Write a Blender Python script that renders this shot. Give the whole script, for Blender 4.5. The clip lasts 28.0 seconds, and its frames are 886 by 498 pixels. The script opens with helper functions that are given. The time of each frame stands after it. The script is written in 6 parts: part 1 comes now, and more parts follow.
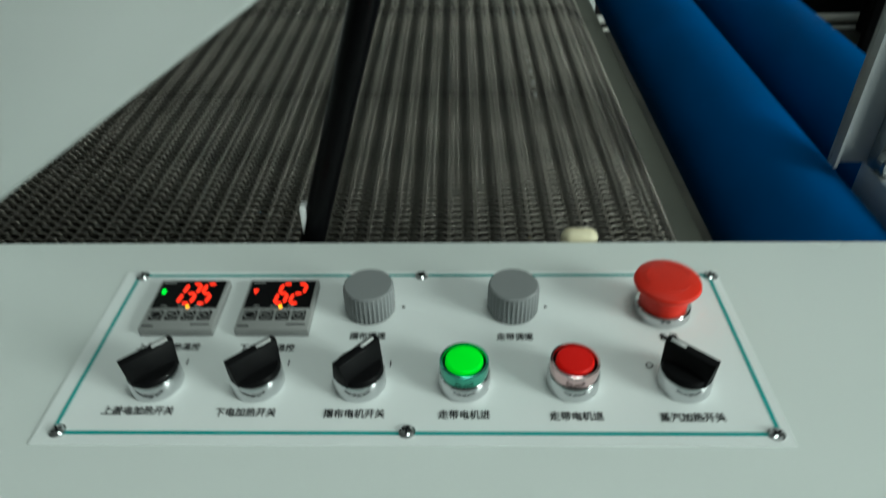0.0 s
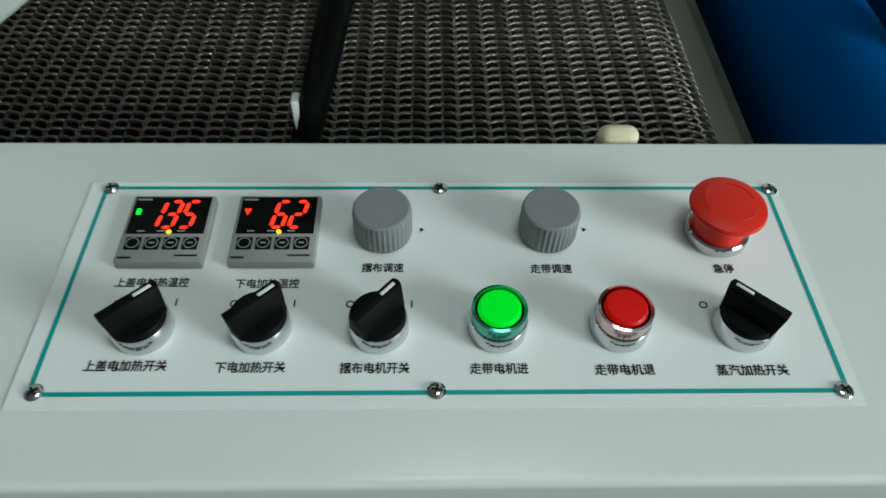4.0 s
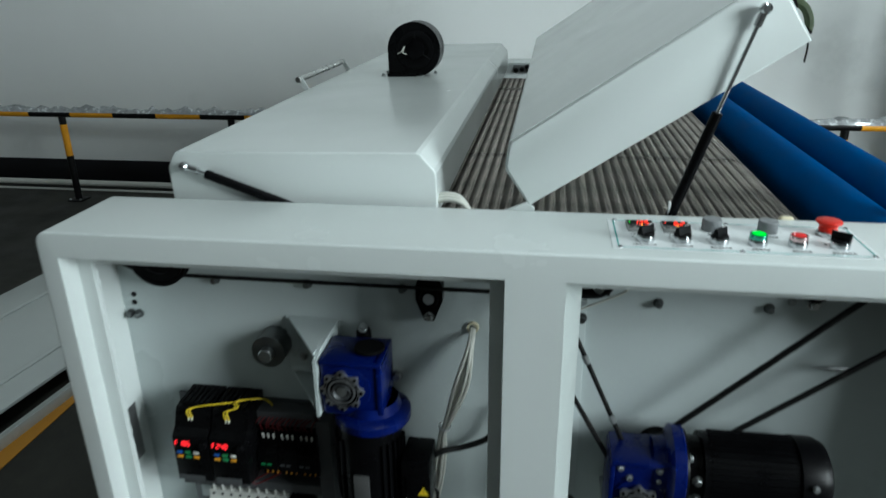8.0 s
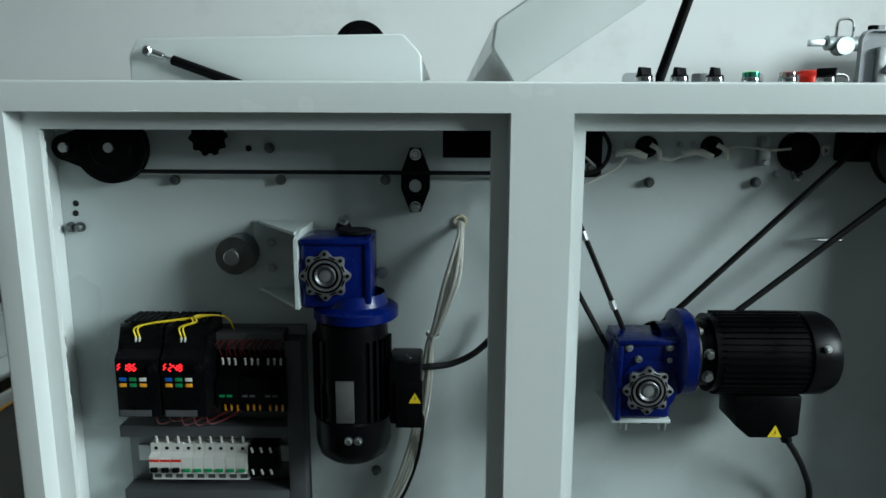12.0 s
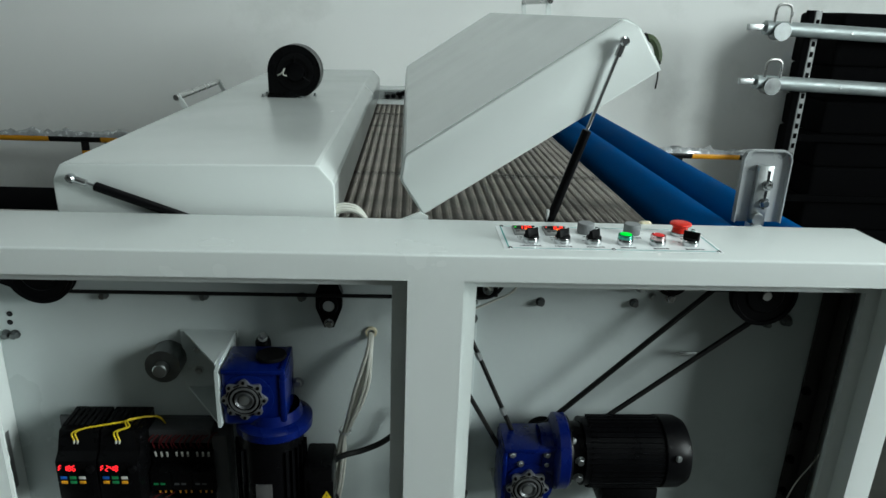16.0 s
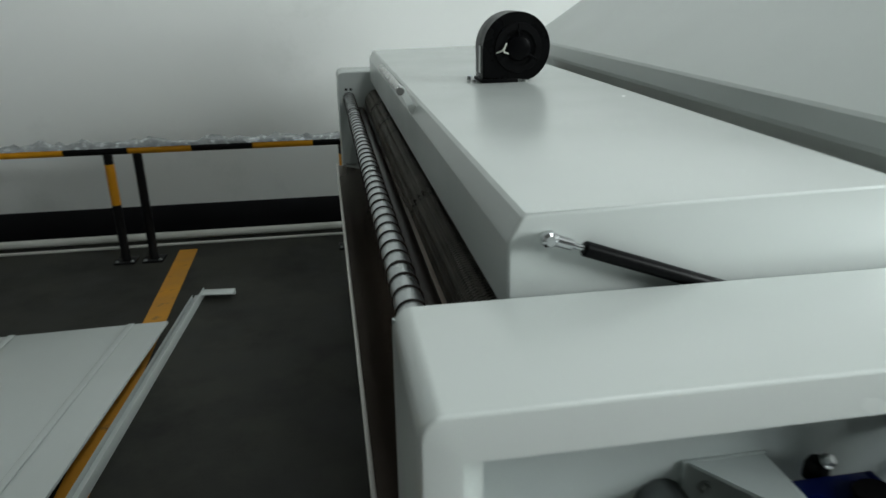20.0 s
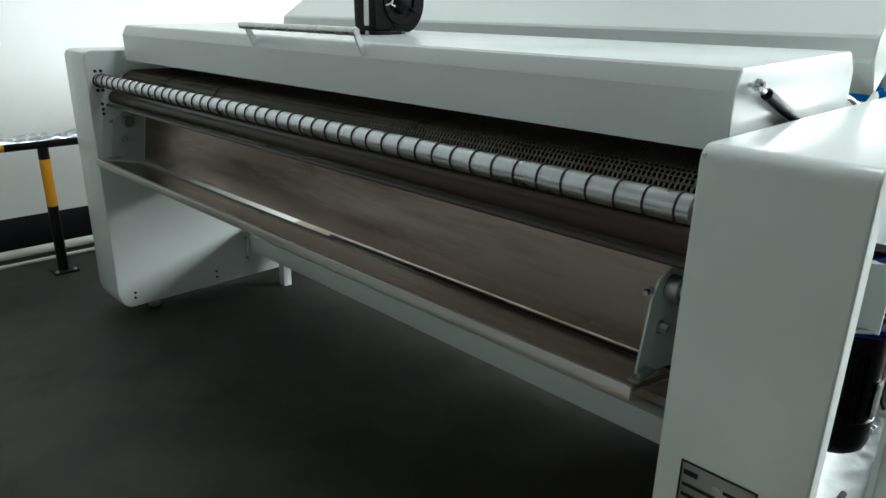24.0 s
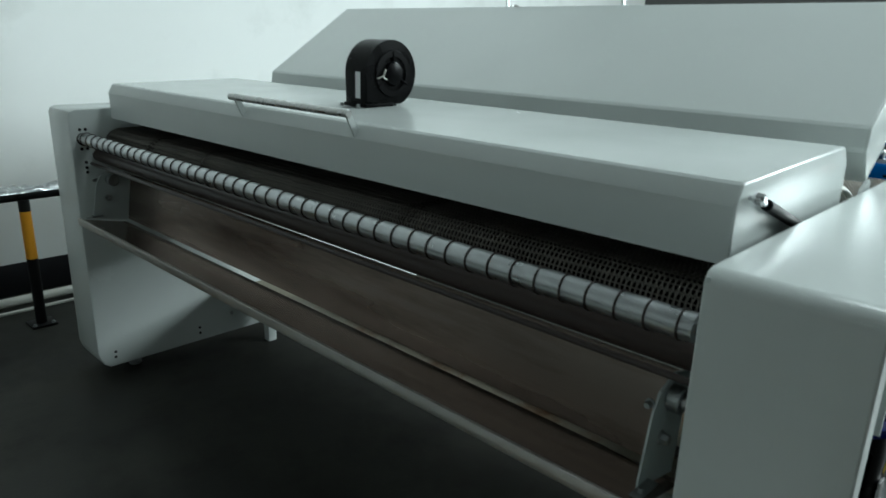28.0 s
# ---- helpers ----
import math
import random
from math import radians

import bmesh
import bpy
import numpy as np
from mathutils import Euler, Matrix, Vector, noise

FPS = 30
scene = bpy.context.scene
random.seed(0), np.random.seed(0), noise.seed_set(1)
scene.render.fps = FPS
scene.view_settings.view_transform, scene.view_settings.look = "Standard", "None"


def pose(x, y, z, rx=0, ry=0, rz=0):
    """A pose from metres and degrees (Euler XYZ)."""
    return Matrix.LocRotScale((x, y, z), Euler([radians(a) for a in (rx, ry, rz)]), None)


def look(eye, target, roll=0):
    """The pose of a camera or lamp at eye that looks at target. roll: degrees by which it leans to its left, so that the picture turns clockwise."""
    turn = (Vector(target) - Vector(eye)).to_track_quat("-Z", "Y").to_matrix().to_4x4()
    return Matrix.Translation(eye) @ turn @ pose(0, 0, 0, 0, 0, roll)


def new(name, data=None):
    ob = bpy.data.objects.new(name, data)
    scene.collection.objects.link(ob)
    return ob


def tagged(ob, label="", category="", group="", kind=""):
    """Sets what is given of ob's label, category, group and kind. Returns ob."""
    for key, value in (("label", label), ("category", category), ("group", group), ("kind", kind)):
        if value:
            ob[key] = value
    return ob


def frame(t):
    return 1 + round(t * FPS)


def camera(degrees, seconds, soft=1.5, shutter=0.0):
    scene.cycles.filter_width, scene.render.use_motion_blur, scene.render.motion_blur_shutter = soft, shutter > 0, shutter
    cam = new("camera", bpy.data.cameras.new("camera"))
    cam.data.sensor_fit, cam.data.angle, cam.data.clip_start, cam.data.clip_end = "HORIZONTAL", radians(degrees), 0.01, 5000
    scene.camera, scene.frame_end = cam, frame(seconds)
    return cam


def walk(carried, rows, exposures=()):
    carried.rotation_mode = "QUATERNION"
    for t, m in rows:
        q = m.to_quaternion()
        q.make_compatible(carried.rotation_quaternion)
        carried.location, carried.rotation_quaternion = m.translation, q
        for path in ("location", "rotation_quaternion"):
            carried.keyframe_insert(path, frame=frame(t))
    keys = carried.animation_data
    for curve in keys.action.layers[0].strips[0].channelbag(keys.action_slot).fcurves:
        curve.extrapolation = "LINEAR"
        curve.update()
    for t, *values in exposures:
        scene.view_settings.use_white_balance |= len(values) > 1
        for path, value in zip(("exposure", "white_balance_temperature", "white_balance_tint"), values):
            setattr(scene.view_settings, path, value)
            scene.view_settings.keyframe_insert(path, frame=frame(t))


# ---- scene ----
cam = camera(65.47, 28.0, shutter=0.65)
# seconds, eye, point looked at, roll
PATH = [
    (0, (1.2456, -0.1873, 1.3827), (1.2076, 1.3954, 0.1606), -0.98),
    (0.5, (1.2316, -0.1425, 1.3547), (1.2345, 1.2894, -0.0416), -0.23),
    (1, (1.2290, -0.1045, 1.3555), (1.2270, 1.1813, -0.1765), -0.86),
    (1.5, (1.2235, -0.0765, 1.3571), (1.2371, 1.0917, -0.2662), -0.47),
    (2, (1.2269, -0.0703, 1.3608), (1.2377, 1.0226, -0.3142), -0.48),
    (2.5, (1.2268, -0.0676, 1.3630), (1.2229, 1.0103, -0.3217), -0.68),
    (4.5, (1.1999, -0.1484, 1.3947), (1.2622, 1.1826, -0.0968), 2.20),
    (5, (1.1734, -0.2277, 1.4173), (1.2445, 1.2494, 0.0708), 2.49),
    (5.5, (1.1627, -0.3483, 1.4489), (1.1802, 1.2996, 0.3158), 2.74),
    (6, (1.1503, -0.5254, 1.4575), (1.0082, 1.2199, 0.4912), 2.57),
    (6.5, (1.1264, -0.6692, 1.4885), (0.8481, 1.1157, 0.6301), 2.30),
    (7, (1.0391, -0.7779, 1.5016), (0.7408, 1.0291, 0.6982), 1.26),
    (7.5, (0.9403, -0.9042, 1.5064), (0.6294, 0.9113, 0.7272), -1.37),
    (8, (0.9014, -1.0334, 1.4935), (0.6186, 0.8041, 0.7562), -0.75),
    (8.5, (0.8653, -1.1789, 1.4580), (0.5975, 0.6466, 0.6862), -1.61),
    (9, (0.7945, -1.2225, 1.4614), (0.5761, 0.5972, 0.6609), -1.24),
    (9.5, (0.7286, -1.2179, 1.4444), (0.6075, 0.6030, 0.6262), -1.74),
    (10, (0.6851, -1.1991, 1.4319), (0.5789, 0.6078, 0.5810), -2.65),
    (10.5, (0.6722, -1.1455, 1.3496), (0.5957, 0.7009, 0.5849), -2.59),
    (11, (0.7084, -1.0948, 1.1911), (0.6853, 0.8167, 0.6032), -1.19),
    (11.5, (0.7258, -1.0956, 1.0548), (0.6964, 0.8618, 0.6452), -0.43),
    (12, (0.7427, -1.1078, 1.0169), (0.7327, 0.8583, 0.6509), 0.21),
    (12.5, (0.7498, -1.1070, 1.0015), (0.7317, 0.8609, 0.6453), -0.21),
    (14.5, (0.8041, -1.0634, 1.1919), (0.9317, 0.8434, 0.6020), -0.06),
    (15, (0.8212, -1.0811, 1.3781), (0.9523, 0.7844, 0.6692), 1.09),
    (15.5, (0.8191, -1.1198, 1.4486), (0.9354, 0.7397, 0.7214), 2.32),
    (16, (0.8374, -1.1272, 1.4793), (0.9492, 0.7599, 0.8263), 2.21),
    (16.5, (0.8056, -1.1343, 1.4777), (0.9098, 0.7507, 0.8174), 2.11),
    (17, (0.6081, -1.1515, 1.4964), (0.6646, 0.7423, 0.8558), 0.80),
    (17.5, (0.4315, -1.1324, 1.4927), (0.4773, 0.7641, 0.8594), 0.48),
    (18, (0.3053, -1.0088, 1.4547), (0.2909, 0.8581, 0.7372), -0.00),
    (18.5, (0.2075, -0.8569, 1.4613), (0.2995, 1.0005, 0.7255), 0.50),
    (19, (0.1043, -0.7610, 1.4747), (0.2328, 1.0833, 0.7119), 0.55),
    (19.5, (0.0208, -0.6554, 1.4647), (0.2376, 1.1868, 0.7170), 1.42),
    (20, (-0.0560, -0.4759, 1.4087), (0.2510, 1.3695, 0.7012), -0.61),
    (20.5, (-0.1699, -0.3049, 1.3847), (0.4410, 1.4407, 0.6233), 0.53),
    (21, (-0.3605, -0.1801, 1.3520), (0.5923, 1.4063, 0.5934), -2.42),
    (21.5, (-0.4551, -0.1832, 1.3021), (0.5762, 1.3721, 0.5825), 1.24),
    (23.5, (-0.8927, -0.1898, 1.2413), (0.4425, 1.1450, 0.5815), 0.96),
    (24, (-0.8954, -0.1904, 1.2426), (0.4411, 1.1444, 0.5853), 1.02),
    (24.5, (-0.8989, -0.1826, 1.2421), (0.4423, 1.1481, 0.5860), 1.01),
    (25, (-0.9029, -0.1767, 1.2427), (0.4403, 1.1536, 0.5899), 0.98),
    (25.5, (-0.9073, -0.1754, 1.2514), (0.4442, 1.1549, 0.6162), 1.15),
    (26, (-0.9196, -0.1677, 1.2649), (0.4433, 1.1637, 0.6568), 1.32),
    (26.5, (-0.9227, -0.1646, 1.2681), (0.4490, 1.1529, 0.6495), 1.35),
    (27, (-0.9176, -0.1597, 1.2958), (0.5121, 1.0818, 0.6519), 1.78),
    (27.5, (-0.8749, -0.1412, 1.3341), (0.5306, 1.1359, 0.7066), 0.64),
    (28, (-0.8646, -0.1276, 1.3568), (0.5214, 1.1916, 0.7745), 1.67),
]
EXPOSURE = [(0.0, -0.95, 6400, -9), (2.5, -1.0, 6400, -9), (5.5, -0.72, 6150, 1), (8.0, -0.52, 6000, 0), (10.0, -0.36, 6100, 0), (12.0, -0.33, 5950, -2), (15.0, -0.52, 6200, -1), (16.5, -0.55, 6300, 0), (18.0, -0.33, 6350, 2), (20.2, -0.28, 6450, 3), (21.0, -0.34, 6500, 3), (21.5, 0.1, 6450, 3), (24.0, 0.64, 6350, 3), (25.0, 0.62, 6300, 1), (26.0, 0.38, 6200, 0), (27.0, 0.40, 6100, 0), (28.0, -0.06, 6000, -3)]
walk(cam, [(t, look(eye, target, roll)) for t, eye, target, roll in PATH], EXPOSURE)

# ---------------------------------------------------------------- world and light
world = bpy.data.worlds.new("world")
scene.world = world
world.use_nodes = True
wn = world.node_tree.nodes
sky = wn.new("ShaderNodeTexSky")
sky.sky_type, sky.sun_disc = "NISHITA", False
sky.sun_elevation, sky.sun_rotation = radians(35), radians(75)
wn["Background"].inputs["Strength"].default_value = 0.1
world.node_tree.links.new(sky.outputs[0], wn["Background"].inputs["Color"])


def window_light(name, eye, target, w, h, power, colour):
    data = bpy.data.lights.new(name, "AREA")
    data.shape, data.size, data.size_y, data.energy, data.color = "RECTANGLE", w, h, power, colour
    ob = new(name, data)
    ob.matrix_world = look(eye, target)
    return ob


# daylight in the unseen east window; the skylight is added to light top faces
window_light("window_daylight_east", (6.34, -2.55, 2.85), (0.9, 0.0, 1.0), 2.0, 2.3, 600, (0.96, 0.99, 1.0))
window_light("added_skylight_light", (1.7, -0.1, 5.06), (1.7, -0.1, 0), 1.3, 1.3, 62, (0.97, 1.0, 1.0))


# ---------------------------------------------------------------- materials
def mat(name, colour, rough=0.5, metal=0.0, vary=0.08, scale=6.0, bump=0.0, bump_scale=200.0, coat=0.0, rough_vary=0.1, stretch=(1, 1, 1), dirt=None, dirt_scale=3.0, dirt_at=(0.55, 0.75), spec=0.5):
    m = bpy.data.materials.new(name)
    m.use_nodes = True
    nt = m.node_tree
    n, l = nt.nodes, nt.links
    p = n["Principled BSDF"]
    p.inputs["Metallic"].default_value = metal
    p.inputs["Specular IOR Level"].default_value = spec
    if coat:
        p.inputs["Coat Weight"].default_value = coat
        p.inputs["Coat Roughness"].default_value = 0.15
    tc = n.new("ShaderNodeTexCoord")
    mp = n.new("ShaderNodeMapping")
    mp.inputs["Scale"].default_value = stretch
    l.new(tc.outputs["Object"], mp.inputs["Vector"])
    big = n.new("ShaderNodeTexNoise")
    big.inputs["Scale"].default_value, big.inputs["Detail"].default_value = scale, 5
    l.new(mp.outputs[0], big.inputs["Vector"])
    ramp = n.new("ShaderNodeMapRange")
    ramp.inputs["From Min"].default_value, ramp.inputs["From Max"].default_value = 0.3, 0.7
    ramp.inputs["To Min"].default_value, ramp.inputs["To Max"].default_value = 1 - vary, 1 + vary
    l.new(big.outputs["Fac"], ramp.inputs["Value"])
    mul = n.new("ShaderNodeVectorMath")
    mul.operation = "SCALE"
    mul.inputs[0].default_value = colour
    l.new(ramp.outputs[0], mul.inputs["Scale"])
    out = mul.outputs[0]
    if dirt:
        dn = n.new("ShaderNodeTexNoise")
        dn.inputs["Scale"].default_value, dn.inputs["Detail"].default_value, dn.inputs["Roughness"].default_value = dirt_scale, 8, 0.65
        l.new(mp.outputs[0], dn.inputs["Vector"])
        dr = n.new("ShaderNodeMapRange")
        dr.inputs["From Min"].default_value, dr.inputs["From Max"].default_value = dirt_at
        l.new(dn.outputs["Fac"], dr.inputs["Value"])
        mix = n.new("ShaderNodeMix")
        mix.data_type = "RGBA"
        l.new(dr.outputs[0], mix.inputs[0])
        l.new(out, mix.inputs[6])
        mix.inputs[7].default_value = (*dirt, 1)
        out = mix.outputs[2]
    l.new(out, p.inputs["Base Color"])
    rr = n.new("ShaderNodeMapRange")
    rr.inputs["From Min"].default_value, rr.inputs["From Max"].default_value = 0.3, 0.7
    rr.inputs["To Min"].default_value, rr.inputs["To Max"].default_value = max(0.02, rough - rough_vary), min(1, rough + rough_vary)
    fine = n.new("ShaderNodeTexNoise")
    fine.inputs["Scale"].default_value, fine.inputs["Detail"].default_value = bump_scale, 3
    l.new(mp.outputs[0], fine.inputs["Vector"])
    l.new(big.outputs["Fac"], rr.inputs["Value"])
    l.new(rr.outputs[0], p.inputs["Roughness"])
    if bump:
        b = n.new("ShaderNodeBump")
        b.inputs["Strength"].default_value, b.inputs["Distance"].default_value = bump, 0.001
        l.new(fine.outputs["Fac"], b.inputs["Height"])
        l.new(b.outputs[0], p.inputs["Normal"])
    return m


def glow(name, colour, strength):
    m = bpy.data.materials.new(name)
    m.use_nodes = True
    p = m.node_tree.nodes["Principled BSDF"]
    p.inputs["Base Color"].default_value = (*[c * 0.5 for c in colour], 1)
    p.inputs["Emission Color"].default_value = (*colour, 1)
    p.inputs["Emission Strength"].default_value = strength
    p.inputs["Roughness"].default_value = 0.45
    p.inputs["Specular IOR Level"].default_value = 0.2
    return m


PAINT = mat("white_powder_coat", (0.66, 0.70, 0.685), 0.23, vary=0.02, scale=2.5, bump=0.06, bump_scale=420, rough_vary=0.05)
# same white paint, base colour darkened for the shade inside the bays
PAINT_SHADED = mat("white_paint_shaded", (0.50, 0.55, 0.545), 0.34, vary=0.06, scale=3, bump=0.05, bump_scale=300, dirt=(0.41, 0.46, 0.45), dirt_scale=2.5)
PLATE = mat("panel_overlay_film", (0.80, 0.83, 0.83), 0.3, vary=0.01, scale=4, bump=0.02, bump_scale=600, rough_vary=0.03)
TEAL = mat("teal_print", (0.01, 0.33, 0.31), 0.35, vary=0.02)
INK = mat("black_print", (0.012, 0.012, 0.014), 0.45, vary=0.02, spec=0.2)
BLACK_PLASTIC = mat("black_plastic", (0.003, 0.003, 0.0034), 0.3, vary=0.1, scale=20, bump=0.03, spec=0.10)
BLACK_MATT = mat("black_matt_plastic", (0.004, 0.004, 0.0045), 0.5, vary=0.1, scale=20, bump=0.05, spec=0.08)
BLACK_PAINT = mat("black_motor_paint", (0.0025, 0.0025, 0.003), 0.33, vary=0.12, scale=12, bump=0.08, bump_scale=350, spec=0.09)
RUBBER = mat("black_rubber", (0.006, 0.006, 0.006), 0.6, vary=0.15, scale=30, bump=0.1, dirt=(0.02, 0.018, 0.016), dirt_scale=14, spec=0.2)
GREY_PLASTIC = mat("grey_knob_plastic", (0.20, 0.21, 0.215), 0.5, vary=0.03, scale=20, bump=0.04)
BEZEL = mat("grey_meter_bezel", (0.27, 0.275, 0.27), 0.45, vary=0.03, scale=20)
RED_PLASTIC = mat("red_plastic", (0.62, 0.018, 0.007), 0.42, vary=0.04, scale=15, bump=0.03, spec=0.28)
CHROME = mat("chrome", (0.60, 0.61, 0.62), 0.12, 1.0, vary=0.04, scale=20, rough_vary=0.05)
STEEL = mat("bright_steel", (0.50, 0.50, 0.49), 0.3, 1.0, vary=0.12, scale=18, bump=0.05)
ZINC = mat("galvanised_steel", (0.42, 0.44, 0.44), 0.42, 1.0, vary=0.16, scale=25, bump=0.06, bump_scale=120)
RING_STEEL = mat("zinc_roller_sleeve", (0.52, 0.54, 0.55), 0.34, 1.0, vary=0.14, scale=14, bump=0.06, bump_scale=150, rough_vary=0.12)
MESH_STEEL = mat("belt_wire_steel", (0.20, 0.184, 0.163), 0.33, 0.82, vary=0.25, scale=9, rough_vary=0.08)
INOX = mat("brushed_stainless", (0.31, 0.258, 0.225), 0.27, 0.85, vary=0.22, scale=3, bump=0.12, bump_scale=60, stretch=(1, 0.12, 1), dirt=(0.055, 0.034, 0.022), dirt_scale=4.2, dirt_at=(0.50, 0.70))
EDGE_STEEL = mat("bright_folded_edge", (0.55, 0.53, 0.50), 0.42, 1.0, vary=0.05, scale=3, rough_vary=0.03)
DARK_ROLL = mat("dark_rubber_roller", (0.036, 0.027, 0.024), 0.3, vary=0.25, scale=10, bump=0.08, stretch=(1, 0.1, 1))
GUIDE = mat("worn_brown_roller", (0.040, 0.029, 0.025), 0.46, vary=0.4, scale=14, bump=0.1, stretch=(1, 0.06, 1), spec=0.3)
HEATER = mat("dark_heater_plate", (0.004, 0.003, 0.0028), 0.6, 0.0, vary=0.3, scale=8, spec=0.1)
BLUE_PAINT = mat("blue_gearbox_paint", (0.0006, 0.006, 0.085), 0.3, vary=0.12, scale=15, bump=0.1, bump_scale=250, spec=0.25)
BLUE_CLOTH = mat("blue_roller_cover", (0.0, 0.056, 0.195), 0.75, vary=0.08, scale=8, bump=0.2, bump_scale=500, spec=0.02)
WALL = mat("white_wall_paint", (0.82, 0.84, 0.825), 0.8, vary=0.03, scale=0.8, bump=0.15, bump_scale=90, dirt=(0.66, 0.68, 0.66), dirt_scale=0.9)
# unseen walls, their greys chosen to control bounce light
WALL_LOW_BOUNCE = mat("unseen_wall_low_bounce", (0.13, 0.133, 0.13), 0.85, vary=0.06, scale=0.8, bump=0.15, bump_scale=90)
WALL_WEST = mat("unseen_west_wall_bounce", (0.42, 0.43, 0.42), 0.85, vary=0.06, scale=0.8, bump=0.15, bump_scale=90)
SKIRT = mat("dark_grey_skirting", (0.012, 0.012, 0.014), 0.6, vary=0.2, scale=4, bump=0.1, spec=0.2)
CONCRETE = mat("dark_worn_concrete", (0.036, 0.036, 0.030), 0.62, vary=0.35, scale=3.5, bump=0.5, bump_scale=90, dirt=(0.018, 0.018, 0.016), dirt_scale=2.2, dirt_at=(0.44, 0.66), rough_vary=0.12, spec=0.25)
YELLOW = mat("yellow_rail_paint", (0.85, 0.37, 0.015), 0.42, vary=0.1, scale=9, bump=0.05, dirt=(0.30, 0.14, 0.03), dirt_scale=9, dirt_at=(0.62, 0.75))
RAIL_BLACK = mat("black_rail_paint", (0.006, 0.006, 0.0065), 0.42, vary=0.15, scale=9, bump=0.05, spec=0.25)
FLOOR_YELLOW = mat("worn_floor_marking", (0.55, 0.25, 0.02), 0.6, vary=0.15, scale=6, dirt=(0.10, 0.085, 0.06), dirt_scale=12, dirt_at=(0.58, 0.72))
CABLE_WHITE = mat("white_cable_sheath", (0.62, 0.62, 0.56), 0.5, vary=0.06, scale=20)
CABLE_YELLOW = mat("yellow_wire", (0.75, 0.55, 0.02), 0.45, vary=0.05)
CABLE_RED = mat("red_wire", (0.07, 0.002, 0.004), 0.5, vary=0.05)
CAST_ALU = mat("cast_aluminium", (0.42, 0.43, 0.44), 0.36, 0.9, vary=0.12, scale=30, bump=0.05)
BRACKET_GREY = mat("pale_grey_bracket_paint", (0.42, 0.44, 0.45), 0.32, 0.3, vary=0.06, scale=8)
# dull zinc of the sleeve; on bolt heads it stands for dark reflections
ZINC_DARKENED = mat("dull_zinc_dark_reflection", (0.16, 0.17, 0.17), 0.38, 0.9, vary=0.2, scale=20)
CABLE_BLUE = mat("blue_wire", (0.01, 0.10, 0.45), 0.45, vary=0.05)
CABLE_GREEN = mat("green_wire", (0.02, 0.25, 0.08), 0.45, vary=0.05)
RACK_GREY = mat("grey_rack_post_paint", (0.20, 0.21, 0.21), 0.5, 0.2, vary=0.12, scale=12)
BAR_GREY = mat("dull_galvanised_bar", (0.34, 0.38, 0.38), 0.5, 0.5, vary=0.12, scale=14)
DUCT = mat("grey_wiring_duct", (0.070, 0.073, 0.077), 0.55, vary=0.05, scale=12)
GALV_PLATE = mat("zinc_mounting_plate", (0.15, 0.155, 0.16), 0.45, 1.0, vary=0.12, scale=10)
DARK_ANGLE = mat("dark_primed_angle", (0.045, 0.042, 0.040), 0.6, vary=0.2, scale=12, spec=0.2)
BREAKER = mat("white_breaker_plastic", (0.66, 0.66, 0.62), 0.45, vary=0.03, scale=20)
LABEL_SILVER = mat("silver_nameplate", (0.26, 0.26, 0.26), 0.35, 0.8, vary=0.08, scale=30)
LABEL_YELLOW = mat("yellow_warning_label", (0.80, 0.60, 0.02), 0.4, vary=0.03)
WHITE_PRINT = mat("white_print", (0.75, 0.76, 0.76), 0.45, vary=0.02)
CREAM = mat("cream_plastic_pad", (0.66, 0.60, 0.42), 0.5, vary=0.05)
RACK_BLACK = mat("black_stacked_cloth", (0.0015, 0.0015, 0.0018), 0.95, vary=0.3, scale=6, bump=0.2, spec=0.05)
FOIL = mat("clear_wrapping_film", (0.55, 0.57, 0.58), 0.22, 0.4, vary=0.3, scale=30, bump=0.6, bump_scale=40)
OLIVE = mat("olive_tape", (0.035, 0.055, 0.018), 0.6, vary=0.3, scale=30)
DULL_BEAM = mat("dirty_grey_beam_paint", (0.17, 0.175, 0.145), 0.55, vary=0.12, scale=5, bump=0.05, dirt=(0.09, 0.085, 0.065), dirt_scale=4)
RUST = mat("rust_stained_tray", (0.36, 0.33, 0.25), 0.5, 0.2, vary=0.15, scale=4, dirt=(0.16, 0.075, 0.025), dirt_scale=3.5, dirt_at=(0.5, 0.68))
# ceiling out of view, grey tuned for the light it throws on the hoods
CEIL = mat("unseen_ceiling_bounce", (0.42, 0.425, 0.42), 0.85, vary=0.05, scale=1)
RED_GLOW = glow("red_led", (1.0, 0.028, 0.012), 3.2)
GREEN_GLOW = glow("green_led", (0.05, 1.0, 0.05), 3.0)
AMBER_GLOW = glow("amber_led", (1.0, 0.4, 0.02), 4.0)
GREEN_LENS = glow("green_lit_lens", (0.005, 0.85, 0.02), 0.95)
# unlit lens, a little emission put in to make its red vivid
RED_LENS = glow("red_unlit_lens_glow", (0.85, 0.003, 0.003), 0.34)
DRIVE_GLOW = glow("red_drive_led", (1.0, 0.02, 0.03), 3.0)


def glass(name, colour, rough=0.03):
    m = bpy.data.materials.new(name)
    m.use_nodes = True
    p = m.node_tree.nodes["Principled BSDF"]
    p.inputs["Base Color"].default_value = (*colour, 1)
    p.inputs["Transmission Weight"].default_value = 1.0
    p.inputs["Roughness"].default_value = rough
    return m


GLASS = glass("window_glass", (0.95, 0.98, 0.98))
GREEN_RING = mat("green_button_collar", (0.10, 0.42, 0.30), 0.12, 0.9, vary=0.05)
